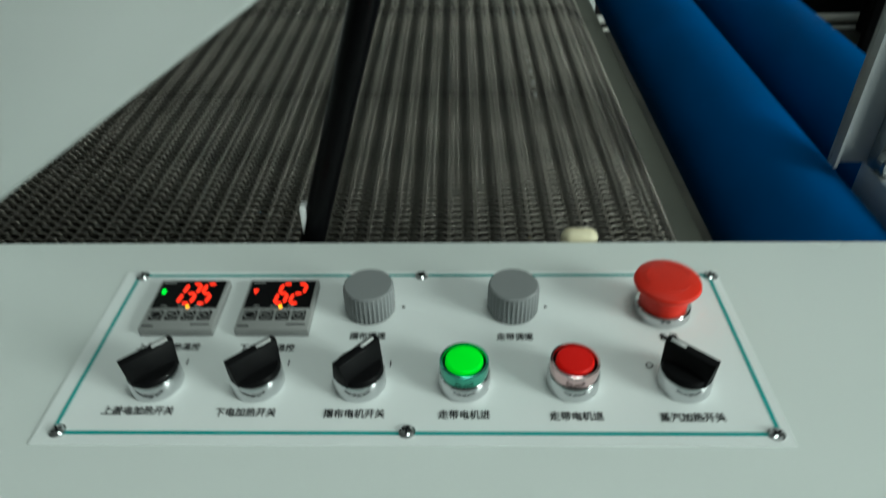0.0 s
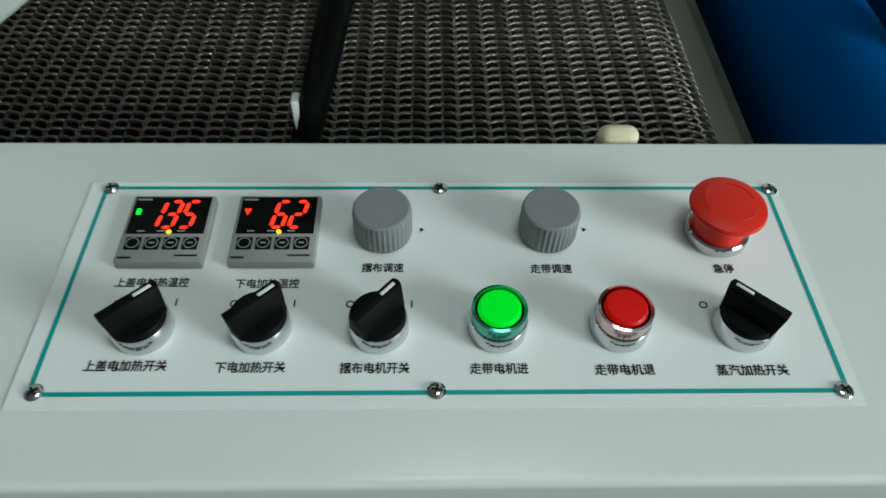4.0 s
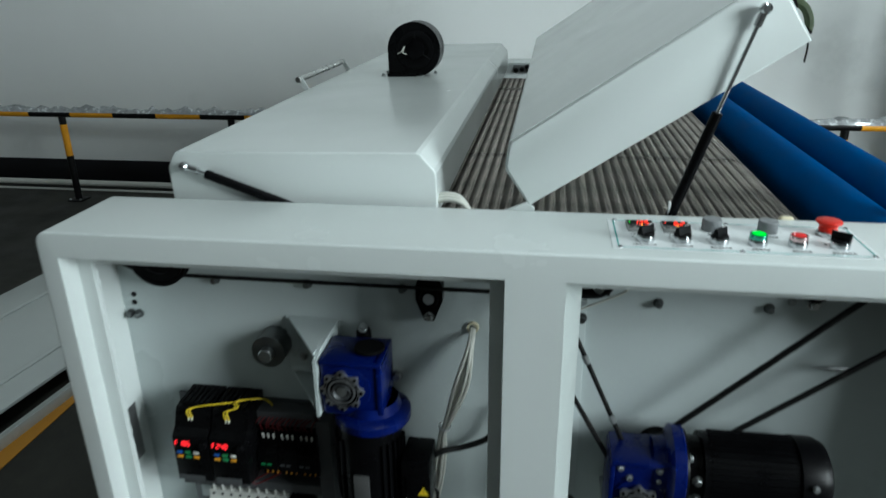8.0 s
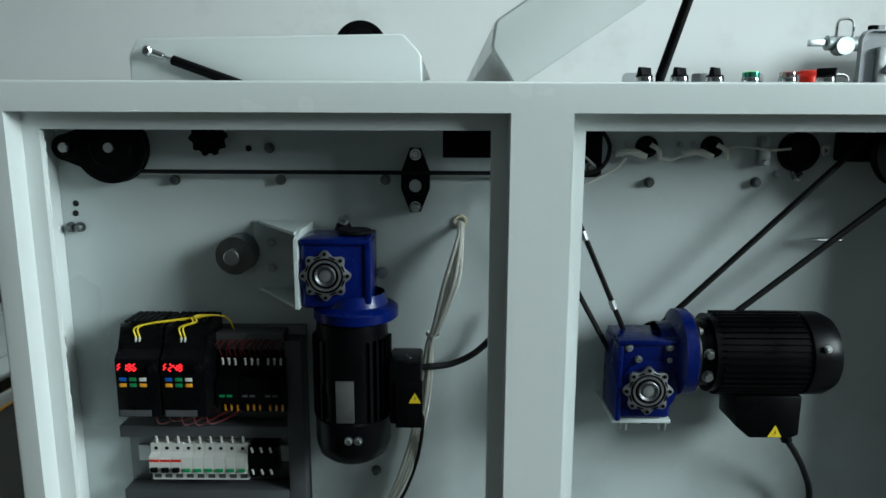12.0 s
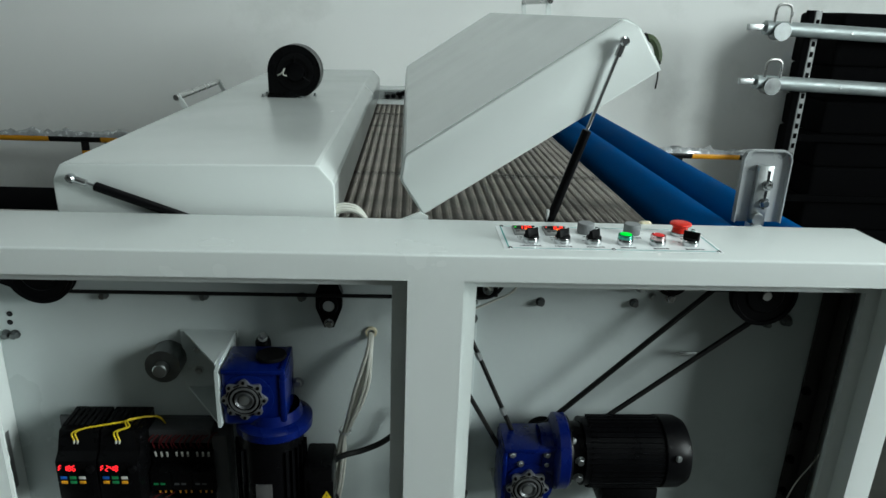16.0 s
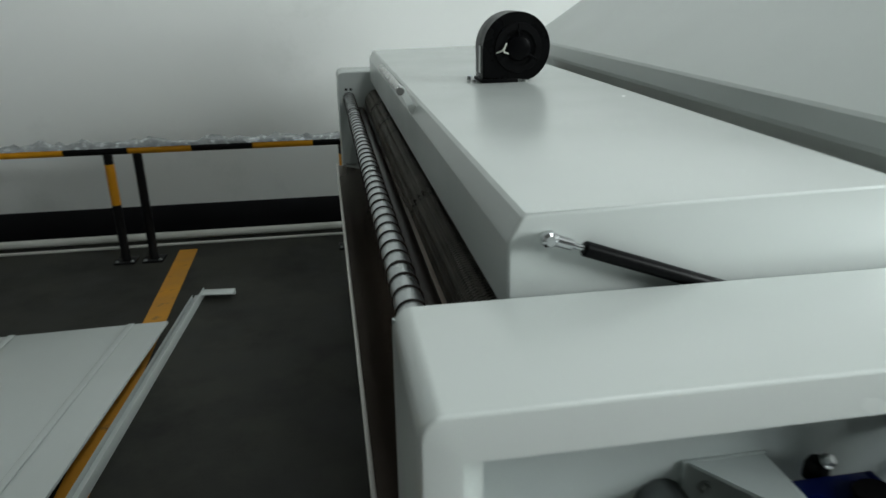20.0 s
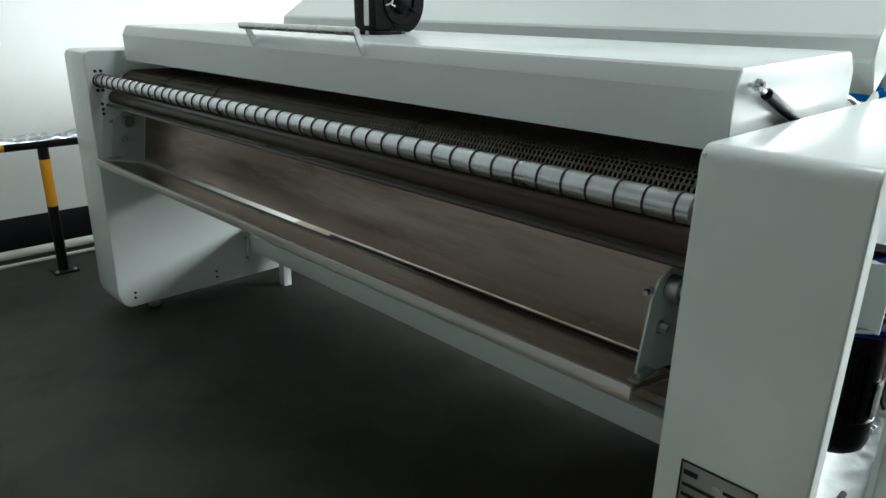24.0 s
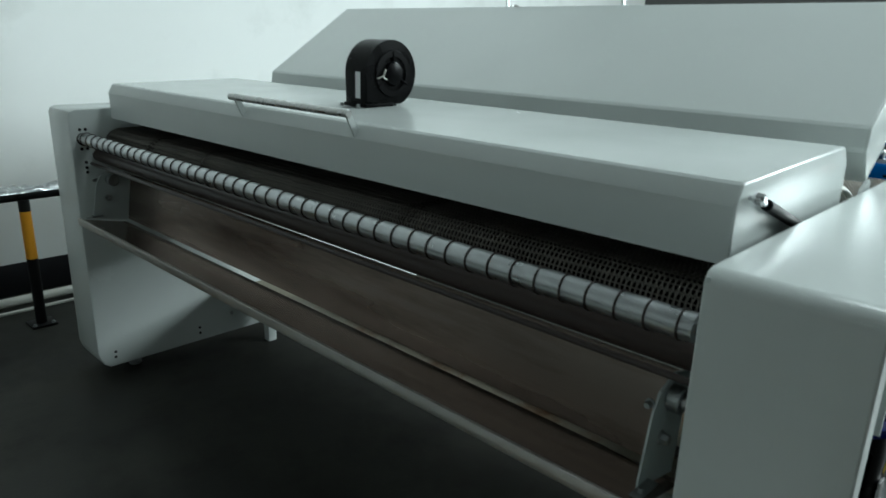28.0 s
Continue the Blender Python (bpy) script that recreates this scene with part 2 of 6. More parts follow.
RED_RING = mat("red_button_collar", (0.70, 0.50, 0.50), 0.12, 1.0, vary=0.05)


# ---------------------------------------------------------------- mesh helpers
def thing(name, label, category, group="", kind="", at=(0, 0, 0)):
    ob = new(name)
    ob.location = at
    ob.empty_display_size = 0.05
    return tagged(ob, label, category, group, kind)


def finish(bm, m, name, angle=35):
    bmesh.ops.recalc_face_normals(bm, faces=bm.faces)
    me = bpy.data.meshes.new(name)
    bm.to_mesh(me)
    bm.free()
    me.polygons.foreach_set("use_smooth", [True] * len(me.polygons))
    me.set_sharp_from_angle(angle=radians(angle))
    me.materials.append(m)
    return me


def part(name, bm, m, parent=None, label="", angle=35):
    """Links a bmesh in world coordinates as one mesh object under a thing or a part."""
    me = finish(bm, m, name, angle)
    ob = new(name, me)
    if parent is not None:
        ob.parent = parent
        at, up = Vector(parent.location), parent.parent
        while up is not None:
            at, up = at + Vector(up.location), up.parent
        me.transform(Matrix.Translation(-at))
    return tagged(ob, label)


def B():
    return bmesh.new()


def box(bm, a, b, bevel=0.0, seg=2, m=None):
    r = bmesh.ops.create_cube(bm, size=1.0)
    vs = r["verts"]
    a, b = Vector(a), Vector(b)
    for v in vs:
        v.co = Vector([(a[i] + b[i]) / 2 + v.co[i] * (b[i] - a[i]) for i in range(3)])
    if bevel:
        es = list({e for v in vs for e in v.link_edges})
        r2 = bmesh.ops.bevel(bm, geom=es, offset=bevel, segments=seg, affect="EDGES", profile=0.5)
        vs = list({v for f in r2["faces"] for v in f.verts} | {v for v in vs if v.is_valid})
    if m is not None:
        bmesh.ops.transform(bm, matrix=m, verts=[v for v in vs if v.is_valid])
    return bm


def lathe(bm, p0, axis, profile, seg=24):
    """profile: (distance along the axis, radius) pairs."""
    axis = Vector(axis).normalized()
    side = axis.orthogonal().normalized()
    up = axis.cross(side)
    p0 = Vector(p0)
    rings = []
    for d, r in profile:
        if r < 1e-6:
            rings.append([bm.verts.new(p0 + axis * d)])
        else:
            rings.append([bm.verts.new(p0 + axis * d + (side * math.cos(2 * math.pi * k / seg) + up * math.sin(2 * math.pi * k / seg)) * r) for k in range(seg)])
    for a, b in zip(rings, rings[1:]):
        for k in range(seg):
            k2 = (k + 1) % seg
            q = [a[k % len(a)], a[k2 % len(a)], b[k2 % len(b)], b[k % len(b)]]
            q = list(dict.fromkeys(q))
            if len(q) > 2:
                bm.faces.new(q)
    return bm


def cyl(bm, p0, p1, r, seg=16, r1=None, bev=0.0):
    p0, p1 = Vector(p0), Vector(p1)
    d = (p1 - p0).length
    r1 = r if r1 is None else r1
    if bev:
        prof = [(0, 0), (0, r - bev), (bev, r), (d - bev, r1), (d, r1 - bev), (d, 0)]
    else:
        prof = [(0, 0), (0, r), (d, r1), (d, 0)]
    return lathe(bm, p0, p1 - p0, prof, seg)


def ngon_y(bm, pts, y0, y1):
    """A closed prism: pts are (x, z), run from y0 to y1."""
    a = [bm.verts.new((x, y0, z)) for x, z in pts]
    b = [bm.verts.new((x, y1, z)) for x, z in pts]
    n = len(pts)
    bm.faces.new(a)
    bm.faces.new(b[::-1])
    for k in range(n):
        bm.faces.new((a[k], a[(k + 1) % n], b[(k + 1) % n], b[k]))
    return bm


def sheet_y(bm, pts, y0, y1, t):
    """A bent sheet of thickness t whose section is the open line pts in (x, z), run from y0 to y1."""
    p = [Vector((x, z)) for x, z in pts]
    off = []
    for k in range(len(p)):
        d0 = (p[k] - p[k - 1]).normalized() if k else (p[1] - p[0]).normalized()
        d1 = (p[k + 1] - p[k]).normalized() if k < len(p) - 1 else d0
        n0, n1 = Vector((-d0.y, d0.x)), Vector((-d1.y, d1.x))
        nn = (n0 + n1).normalized()
        off.append(p[k] + nn * t / max(0.3, nn.dot(n0)))
    loop = [(v.x, v.y) for v in p] + [(v.x, v.y) for v in reversed(off)]
    n, m2 = len(p), len(loop)
    a = [bm.verts.new((x, y0, z)) for x, z in loop]
    b = [bm.verts.new((x, y1, z)) for x, z in loop]
    for k in range(m2):
        bm.faces.new((a[k], a[(k + 1) % m2], b[(k + 1) % m2], b[k]))
    for s in (a, b):
        for k in range(n - 1):
            bm.faces.new((s[k], s[k + 1], s[m2 - 2 - k], s[m2 - 1 - k]))
    return bm


def smooth_path(pts, n=6):
    """Catmull-Rom through the points."""
    p = [Vector(q) for q in pts]
    p = [2 * p[0] - p[1]] + p + [2 * p[-1] - p[-2]]
    out = []
    for k in range(1, len(p) - 2):
        for s in range(n):
            t = s / n
            a, b, c, d = p[k - 1], p[k], p[k + 1], p[k + 2]
            out.append(0.5 * (2 * b + (c - a) * t + (2 * a - 5 * b + 4 * c - d) * t * t + (3 * b - a - 3 * c + d) * t ** 3))
    return out + [p[-2]]


def tube(bm, pts, r, seg=8, smooth=6, closed=False):
    path = smooth_path(pts, smooth) if smooth else [Vector(q) for q in pts]
    t = (path[1] - path[0]).normalized()
    side = t.orthogonal().normalized()
    rings = []
    for k, q in enumerate(path):
        if closed:
            t = (path[(k + 1) % len(path)] - path[k - 1]).normalized()
        else:
            t = (path[min(k + 1, len(path) - 1)] - path[max(k - 1, 0)]).normalized()
        side = (side - t * side.dot(t)).normalized()
        up = t.cross(side)
        rings.append([bm.verts.new(q + (side * math.cos(2 * math.pi * j / seg) + up * math.sin(2 * math.pi * j / seg)) * r) for j in range(seg)])
    pairs = list(zip(rings, rings[1:])) + ([(rings[-1], rings[0])] if closed else [])
    for a, b in pairs:
        for j in range(seg):
            bm.faces.new((a[j], a[(j + 1) % seg], b[(j + 1) % seg], b[j]))
    if not closed:
        bm.faces.new(rings[0][::-1])
        bm.faces.new(rings[-1])
    return bm


def bolt(parent, at, axis, r=0.008, h=0.007, washer=True, name="bolt", m=None):
    """Hexagon bolt with washer, its head standing along the axis."""
    axis = Vector(axis).normalized()
    bm = B()
    at = Vector(at)
    if washer:
        cyl(bm, at, at + axis * 0.002, r * 1.35, 14)
    lathe(bm, at + axis * 0.001, axis, [(0, r), (h * 0.8, r), (h, r * 0.82), (h, 0)], 6)
    return part(name, bm, m or ZINC, parent)


def text_mesh(body, size, at, m, name, parent, label="", rot=0.0, width=None):
    """Flat raised lettering on a horizontal face, its middle at at."""
    cu = bpy.data.curves.new(name, "FONT")
    cu.body, cu.size, cu.extrude, cu.align_x, cu.align_y, cu.resolution_u = body, size, 0.00012, "CENTER", "CENTER", 2
    cu.offset = 0.00008
    tmp = new(name, cu)
    dg = bpy.context.evaluated_depsgraph_get()
    me = bpy.data.meshes.new_from_object(tmp.evaluated_get(dg))
    bpy.data.objects.remove(tmp)
    bpy.data.curves.remove(cu)
    xs = [v.co.x for v in me.vertices] or [0, 1]
    k = width / (max(xs) - min(xs)) if width else 1.0
    up = Vector(parent.location)
    if parent.parent:
        up += Vector(parent.parent.location)
    me.transform(Matrix.Translation(Vector(at) - up) @ Matrix.Rotation(radians(rot), 4, "Z") @ Matrix.Diagonal((k, 1, 1, 1)))
    me.materials.clear()
    me.materials.append(m)
    ob = new(name, me)
    ob.parent = parent
    return tagged(ob, label)

# ---------------------------------------------------------------- the hall
X0, X1, Y0, Y1, ZC = -6.0, 6.4, -6.0, 3.85, 5.0

bm = B()
box(bm, (X0 - 0.3, Y0 - 0.3, -0.12), (X1 + 0.3, Y1 + 0.3, 0.0))
tagged(part("floor", bm, CONCRETE), "dark grey worn concrete hall floor", "floor", kind="structure")
bm = B()
SKX0, SKX1, SKY0, SKY1 = 0.7, 2.7, -1.1, 0.9
for a, b in (((X0 - 0.3, Y0 - 0.3), (SKX0, Y1 + 0.3)), ((SKX1, Y0 - 0.3), (X1 + 0.3, Y1 + 0.3)), ((SKX0, Y0 - 0.3), (SKX1, SKY0)), ((SKX0, SKY1), (SKX1, Y1 + 0.3))):
    box(bm, (*a, ZC), (*b, ZC + 0.2))
tagged(part("ceiling", bm, CEIL), "unseen hall ceiling, its grey set for bounce light", "ceiling", kind="structure")
bm = B()
box(bm, (X0 - 0.3, Y1, 0), (X1 + 0.3, Y1 + 0.2, ZC))
tagged(part("wall_north", bm, WALL), "white painted hall wall behind the machine", "wall", kind="structure")
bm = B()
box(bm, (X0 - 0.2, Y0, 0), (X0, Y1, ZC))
tagged(part("wall_west", bm, WALL_WEST), "unseen hall side wall, its grey set for bounce light", "wall", kind="structure")


def wall_with_window(name, at, along, lo, hi, w0, w1, z0, z1, label):
    """A wall 0.2 thick with one window gap; along: 'x' or 'y'."""
    bm = B()
    t0, t1 = at
    for a, b, c, d in ((lo, w0, 0, ZC), (w1, hi, 0, ZC), (w0, w1, 0, z0), (w0, w1, z1, ZC)):
        if along == "y":
            box(bm, (t0, a, c), (t1, b, d))
        else:
            box(bm, (a, t0, c), (b, t1, d))
    tagged(part(name, bm, WALL_LOW_BOUNCE), label, "wall", kind="structure")


wall_with_window("wall_east", (X1, X1 + 0.2), "y", Y0, Y1, -3.95, -1.15, 1.3, 4.4, "unseen hall wall with a wide window, darkened to cut bounce")
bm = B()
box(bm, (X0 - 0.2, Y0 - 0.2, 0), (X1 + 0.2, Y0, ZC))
tagged(part("wall_south", bm, WALL_LOW_BOUNCE), "unseen hall wall, darkened to cut bounce light", "wall", kind="structure")


def window(name, along, at, w0, w1, z0, z1):
    t = thing(name, "plain wide window with a grey metal frame", "window", kind="structure")

    def bar(a, b, c, d, nm):
        bm = B()
        if along == "y":
            box(bm, (at + 0.05, a, c), (at + 0.10, b, d), 0.004)
        else:
            box(bm, (a, at - 0.10, c), (b, at - 0.05, d), 0.004)
        part(nm, bm, ZINC, t)

    bar(w0, w1, z0, z0 + 0.05, "window_sill")
    bar(w0, w1, z1 - 0.05, z1, "window_frame")
    n = 4
    for k in range(n + 1):
        u = w0 + (w1 - w0) * k / n
        u = min(max(u, w0 + 0.025), w1 - 0.025)
        bar(u - 0.025, u + 0.025, z0 + 0.05, z1 - 0.05, "mullion")
    for k in range(n):
        a, b = w0 + (w1 - w0) * k / n + 0.03, w0 + (w1 - w0) * (k + 1) / n - 0.03
        bm = B()
        if along == "y":
            box(bm, (at + 0.072, a, z0 + 0.05), (at + 0.078, b, z1 - 0.05))
        else:
            box(bm, (a, at - 0.078, z0 + 0.05), (b, at - 0.072, z1 - 0.05))
        part("pane", bm, GLASS, t).visible_shadow = False


window("window_1", "y", X1, -3.95, -1.15, 1.3, 4.4)

# skylight added out of view to let light down on the machine
added_skylight = thing("window_2", "unseen skylight added for light from above, grey metal frame", "skylight", kind="structure")
for k in range(4):
    x = SKX0 + (SKX1 - SKX0) * k / 4
    bm = B()
    box(bm, (x + 0.02, SKY0, ZC + 0.15), (x + (SKX1 - SKX0) / 4 - 0.02, SKY1, ZC + 0.156))
    part("pane", bm, GLASS, added_skylight).visible_shadow = False
    if k:
        bm = B()
        box(bm, (x - 0.02, SKY0, ZC + 0.13), (x + 0.02, SKY1, ZC + 0.17), 0.003)
        part("mullion", bm, ZINC, added_skylight)

bm = B()
box(bm, (X0, Y1 - 0.012, 0), (X1, Y1, 0.17), 0.003)
tagged(part("baseboard", bm, SKIRT), "dark grey painted skirting band", "skirting", kind="structure")

# pale pipe along the foot of the wall
bm = B()
tube(bm, [(X0, 3.62, 0.045), (X1, 3.62, 0.045)], 0.022, 12, 0)
pipe = tagged(part("floor_pipe", bm, BREAKER), "pale plastic pipe lying along the wall foot", "pipe")
bm = B()
box(bm, (X0, 3.56, 0.001), (X1, 3.585, 0.012), 0.002)
tagged(part("floor_cable_strip", bm, BREAKER), "thin pale cable strip on the floor by the wall", "cable strip")

# worn floor marking
bm = B()
box(bm, (-0.05, -6.4, 0.0005), (0.05, 0.0, 0.0035), m=Matrix.Translation((-0.898, 3.47, 0)) @ Matrix.Rotation(radians(0.4), 4, "Z"))
tagged(part("floor_marking", bm, FLOOR_YELLOW), "worn orange-yellow line painted on the floor", "floor marking", kind="structure")


# ---------------------------------------------------------------- guard rail, yellow and black
def guard_rail():
    t = thing("guard_rail", "yellow and black striped steel guard rail wrapped in clear film", "guard rail", at=(0, 3.35, 0))
    y, z, r, s = 3.35, 0.632, 0.028, 0.32
    x, k = -5.9, 0
    while x < 4.5:
        bm = B()
        cyl(bm, (x, y, z), (x + s, y, z), r, 16)
        part("top_rail_segment", bm, YELLOW if k % 2 else RAIL_BLACK, t)
        x, k = x + s, k + 1
    for px in (-4.9, -3.7, -2.465, -1.21, -1.062, 0.02, 2.66, 4.4):
        black = abs(px + 1.062) < 0.01
        for c0, c1, m in ((0.0, 0.33, RAIL_BLACK), (0.33, 0.555, RAIL_BLACK if black else YELLOW), (0.555, z - r * 0.8, RAIL_BLACK)):
            bm = B()
            cyl(bm, (px, y, c0), (px, y, c1), 0.024, 14)
            part("post", bm, m, t)
        bm = B()
        box(bm, (px - 0.055, y - 0.055, 0.0), (px + 0.055, y + 0.055, 0.010), 0.002)
        part("base_plate", bm, RAIL_BLACK, t)
        for dx in (-0.04, 0.04):
            bolt(t, (px + dx, y - 0.04, 0.010), (0, 0, 1), 0.007, 0.008)
    # loose clear film lying along the top of the rail
    bm = B()
    rng = random.Random(4)
    vs = []
    n = 260
    for k in range(n):
        xx = -5.9 + 10.6 * k / (n - 1)
        row = []
        for j in range(7):
            a = radians(20 + 140 * j / 6)
            rr = r + 0.0025 + rng.random() ** 3 * (0.010 + 0.026 * math.sin(a) ** 4)
            row.append(bm.verts.new((xx, y + math.cos(a) * rr, z + math.sin(a) * rr)))
        vs.append(row)
    for a, b in zip(vs, vs[1:]):
        for j in range(6):
            bm.faces.new((a[j], a[j + 1], b[j + 1], b[j]))
    part("film_wrapping", bm, FOIL, t, "crumpled clear wrapping film", angle=180)
    return t


guard_rail()


# ---------------------------------------------------------------- spare sheet-metal doors lying beside the machine
def sheet_doors():
    M = Matrix.Translation((-0.708, 2.785, 0)) @ Matrix.Rotation(radians(-5.0), 4, "Z")
    strip = thing("edge_strip", "long narrow white folded sheet-metal strip lying on the floor", "metal strip")
    for a, b in (((-0.048, -2.9, 0.001), (0.0, 0.0, 0.004)), ((-0.004, -2.9, 0.0042), (0.0, 0.0, 0.045)), ((-0.048, -2.9, 0.0042), (-0.045, -0.05, 0.028))):
        bm = B()
        box(bm, a, b, 0.001, m=M)
        part("folded_face", bm, PAINT, strip)
    bm = B()
    box(bm, (0.001, -0.065, 0.030), (0.150, -0.002, 0.034), 0.001, m=M)
    tab = part("end_tab", bm, PAINT, strip)
    bm = B()
    box(bm, (0.001, -0.002, 0.001), (0.150, 0.001, 0.0295), 0.001, m=M)
    part("tab_lip", bm, PAINT, tab)
    M = Matrix.Translation((-0.784, 2.336, 0)) @ Matrix.Rotation(radians(-6.2), 4, "Z") @ Matrix(((1, 0, 0, 0), (0.15, 1, 0, 0), (0, 0, 1, 0), (0, 0, 0, 1)))
    panel = thing("cover_panel", "large white sheet-metal cover panel with two raised ribs", "metal panel")
    bm = B()
    box(bm, (-0.80, -2.2, 0.076), (0.0, 0.0, 0.090), 0.003, m=M)
    part("sheet", bm, PAINT, panel)
    for x in (-0.145, -0.60):
        bm = B()
        box(bm, (x - 0.014, -2.19, 0.0903), (x + 0.014, -0.004, 0.097), 0.004, 3, m=M)
        part("rib", bm, PAINT, panel)
    for x in (-0.74, -0.16):
        bm = B()
        box(bm, (x - 0.03, -2.15, 0.0), (x + 0.03, -0.06, 0.0757), 0.002, m=M)
        part("folded_edge", bm, PAINT, panel)


sheet_doors()


# ---------------------------------------------------------------- rack with galvanised bars beyond the machine
def rack():
    t = thing("storage_rack", "black steel rack with perforated uprights", "rack", at=(0, 0, 0))
    for x in (3.150, 4.380):
        bm = B()
        box(bm, (x, 2.985, 0.0), (x + 0.038, 3.02, 1.56), 0.003)
        part("side_angle", bm, RACK_BLACK, t)
        bm = B()
        box(bm, (x + 0.0382, 2.98, 0.0), (x + 0.078, 3.02, 1.56), 0.003)
        up = part("upright", bm, RACK_GREY, t, "grey perforated post")
        for k in range(24):
            bm = B()
            box(bm, (x + 0.049, 2.976, 0.10 + k * 0.06), (x + 0.067, 2.9795, 0.130 + k * 0.06))
            part("slot", bm, RACK_BLACK, up)
    for z in (0.42, 0.80):
        bm = B()
        box(bm, (3.229, 2.985, z), (4.379, 3.015, z + 0.04), 0.002)
        part("cross_bar", bm, RACK_BLACK, t)
    for z in (1.456, 1.152):
        b = thing("clamp_bar", "galvanised steel tube bar with a ring handle and clamp", "clamp bar", "clamp bars", at=(2.900, 2.93, z))
        bm = B()
        tube(bm, [(2.880, 2.94, z), (4.680, 2.94, z - 0.05)], 0.041, 12, 0)
        part("tube", bm, BAR_GREY, b)
        bm = B()
        box(bm, (2.780, 2.925, z - 0.018), (2.880, 2.955, z + 0.018), 0.004)
        part("end_stub", bm, ZINC, b)
        bm = B()
        tube(bm, [(2.920, 2.92, z + 0.02), (2.925, 2.92, z + 0.11), (2.965, 2.92, z + 0.13), (3.010, 2.92, z + 0.11), (3.015, 2.92, z + 0.02)], 0.008, 8, 5)
        part("ring_handle", bm, STEEL, b)
        bm = B()
        lathe(bm, (2.960, 2.88, z - 0.02), (0, 1, 0), [(0, 0), (0, 0.05), (0.08, 0.05), (0.08, 0)], 18)
        part("clamp", bm, ZINC_DARKENED, b)
        for x in (3.380, 3.830):
            bolt(b, (x, 2.91, z - 0.015), (0, -1, 0), 0.01, 0.012)
    # black bolts of cloth stacked on the rack
    rng = random.Random(7)
    for k in range(8):
        z0 = 0.02 + k * 0.205
        c = thing("cloth_stack", "black folded cloth bale on the rack", "cloth", "cloth bales", at=(3.780, 3.25, z0))
        bm = B()
        x0 = 3.385 + rng.random() * 0.02
        box(bm, (x0, 3.03, z0), (4.370, 3.52, z0 + (0.2045 if k < 7 else 0.10)), 0.02, 3)
        for v in bm.verts:
            v.co += Vector((0, noise.noise(v.co * 6) * 0.012, noise.noise(v.co * 5 + Vector((3, 1, 2))) * 0.004))
        part("bale", bm, RACK_BLACK, c)


rack()

# ---------------------------------------------------------------- side housings of the machine
HX, HD, HZ0, HZ = 1.80, 0.218, 0.045, 1.078
OPEN = ((0.039, 0.844), (0.944, 1.746))
OZ0, OZ1 = 0.085, 1.029


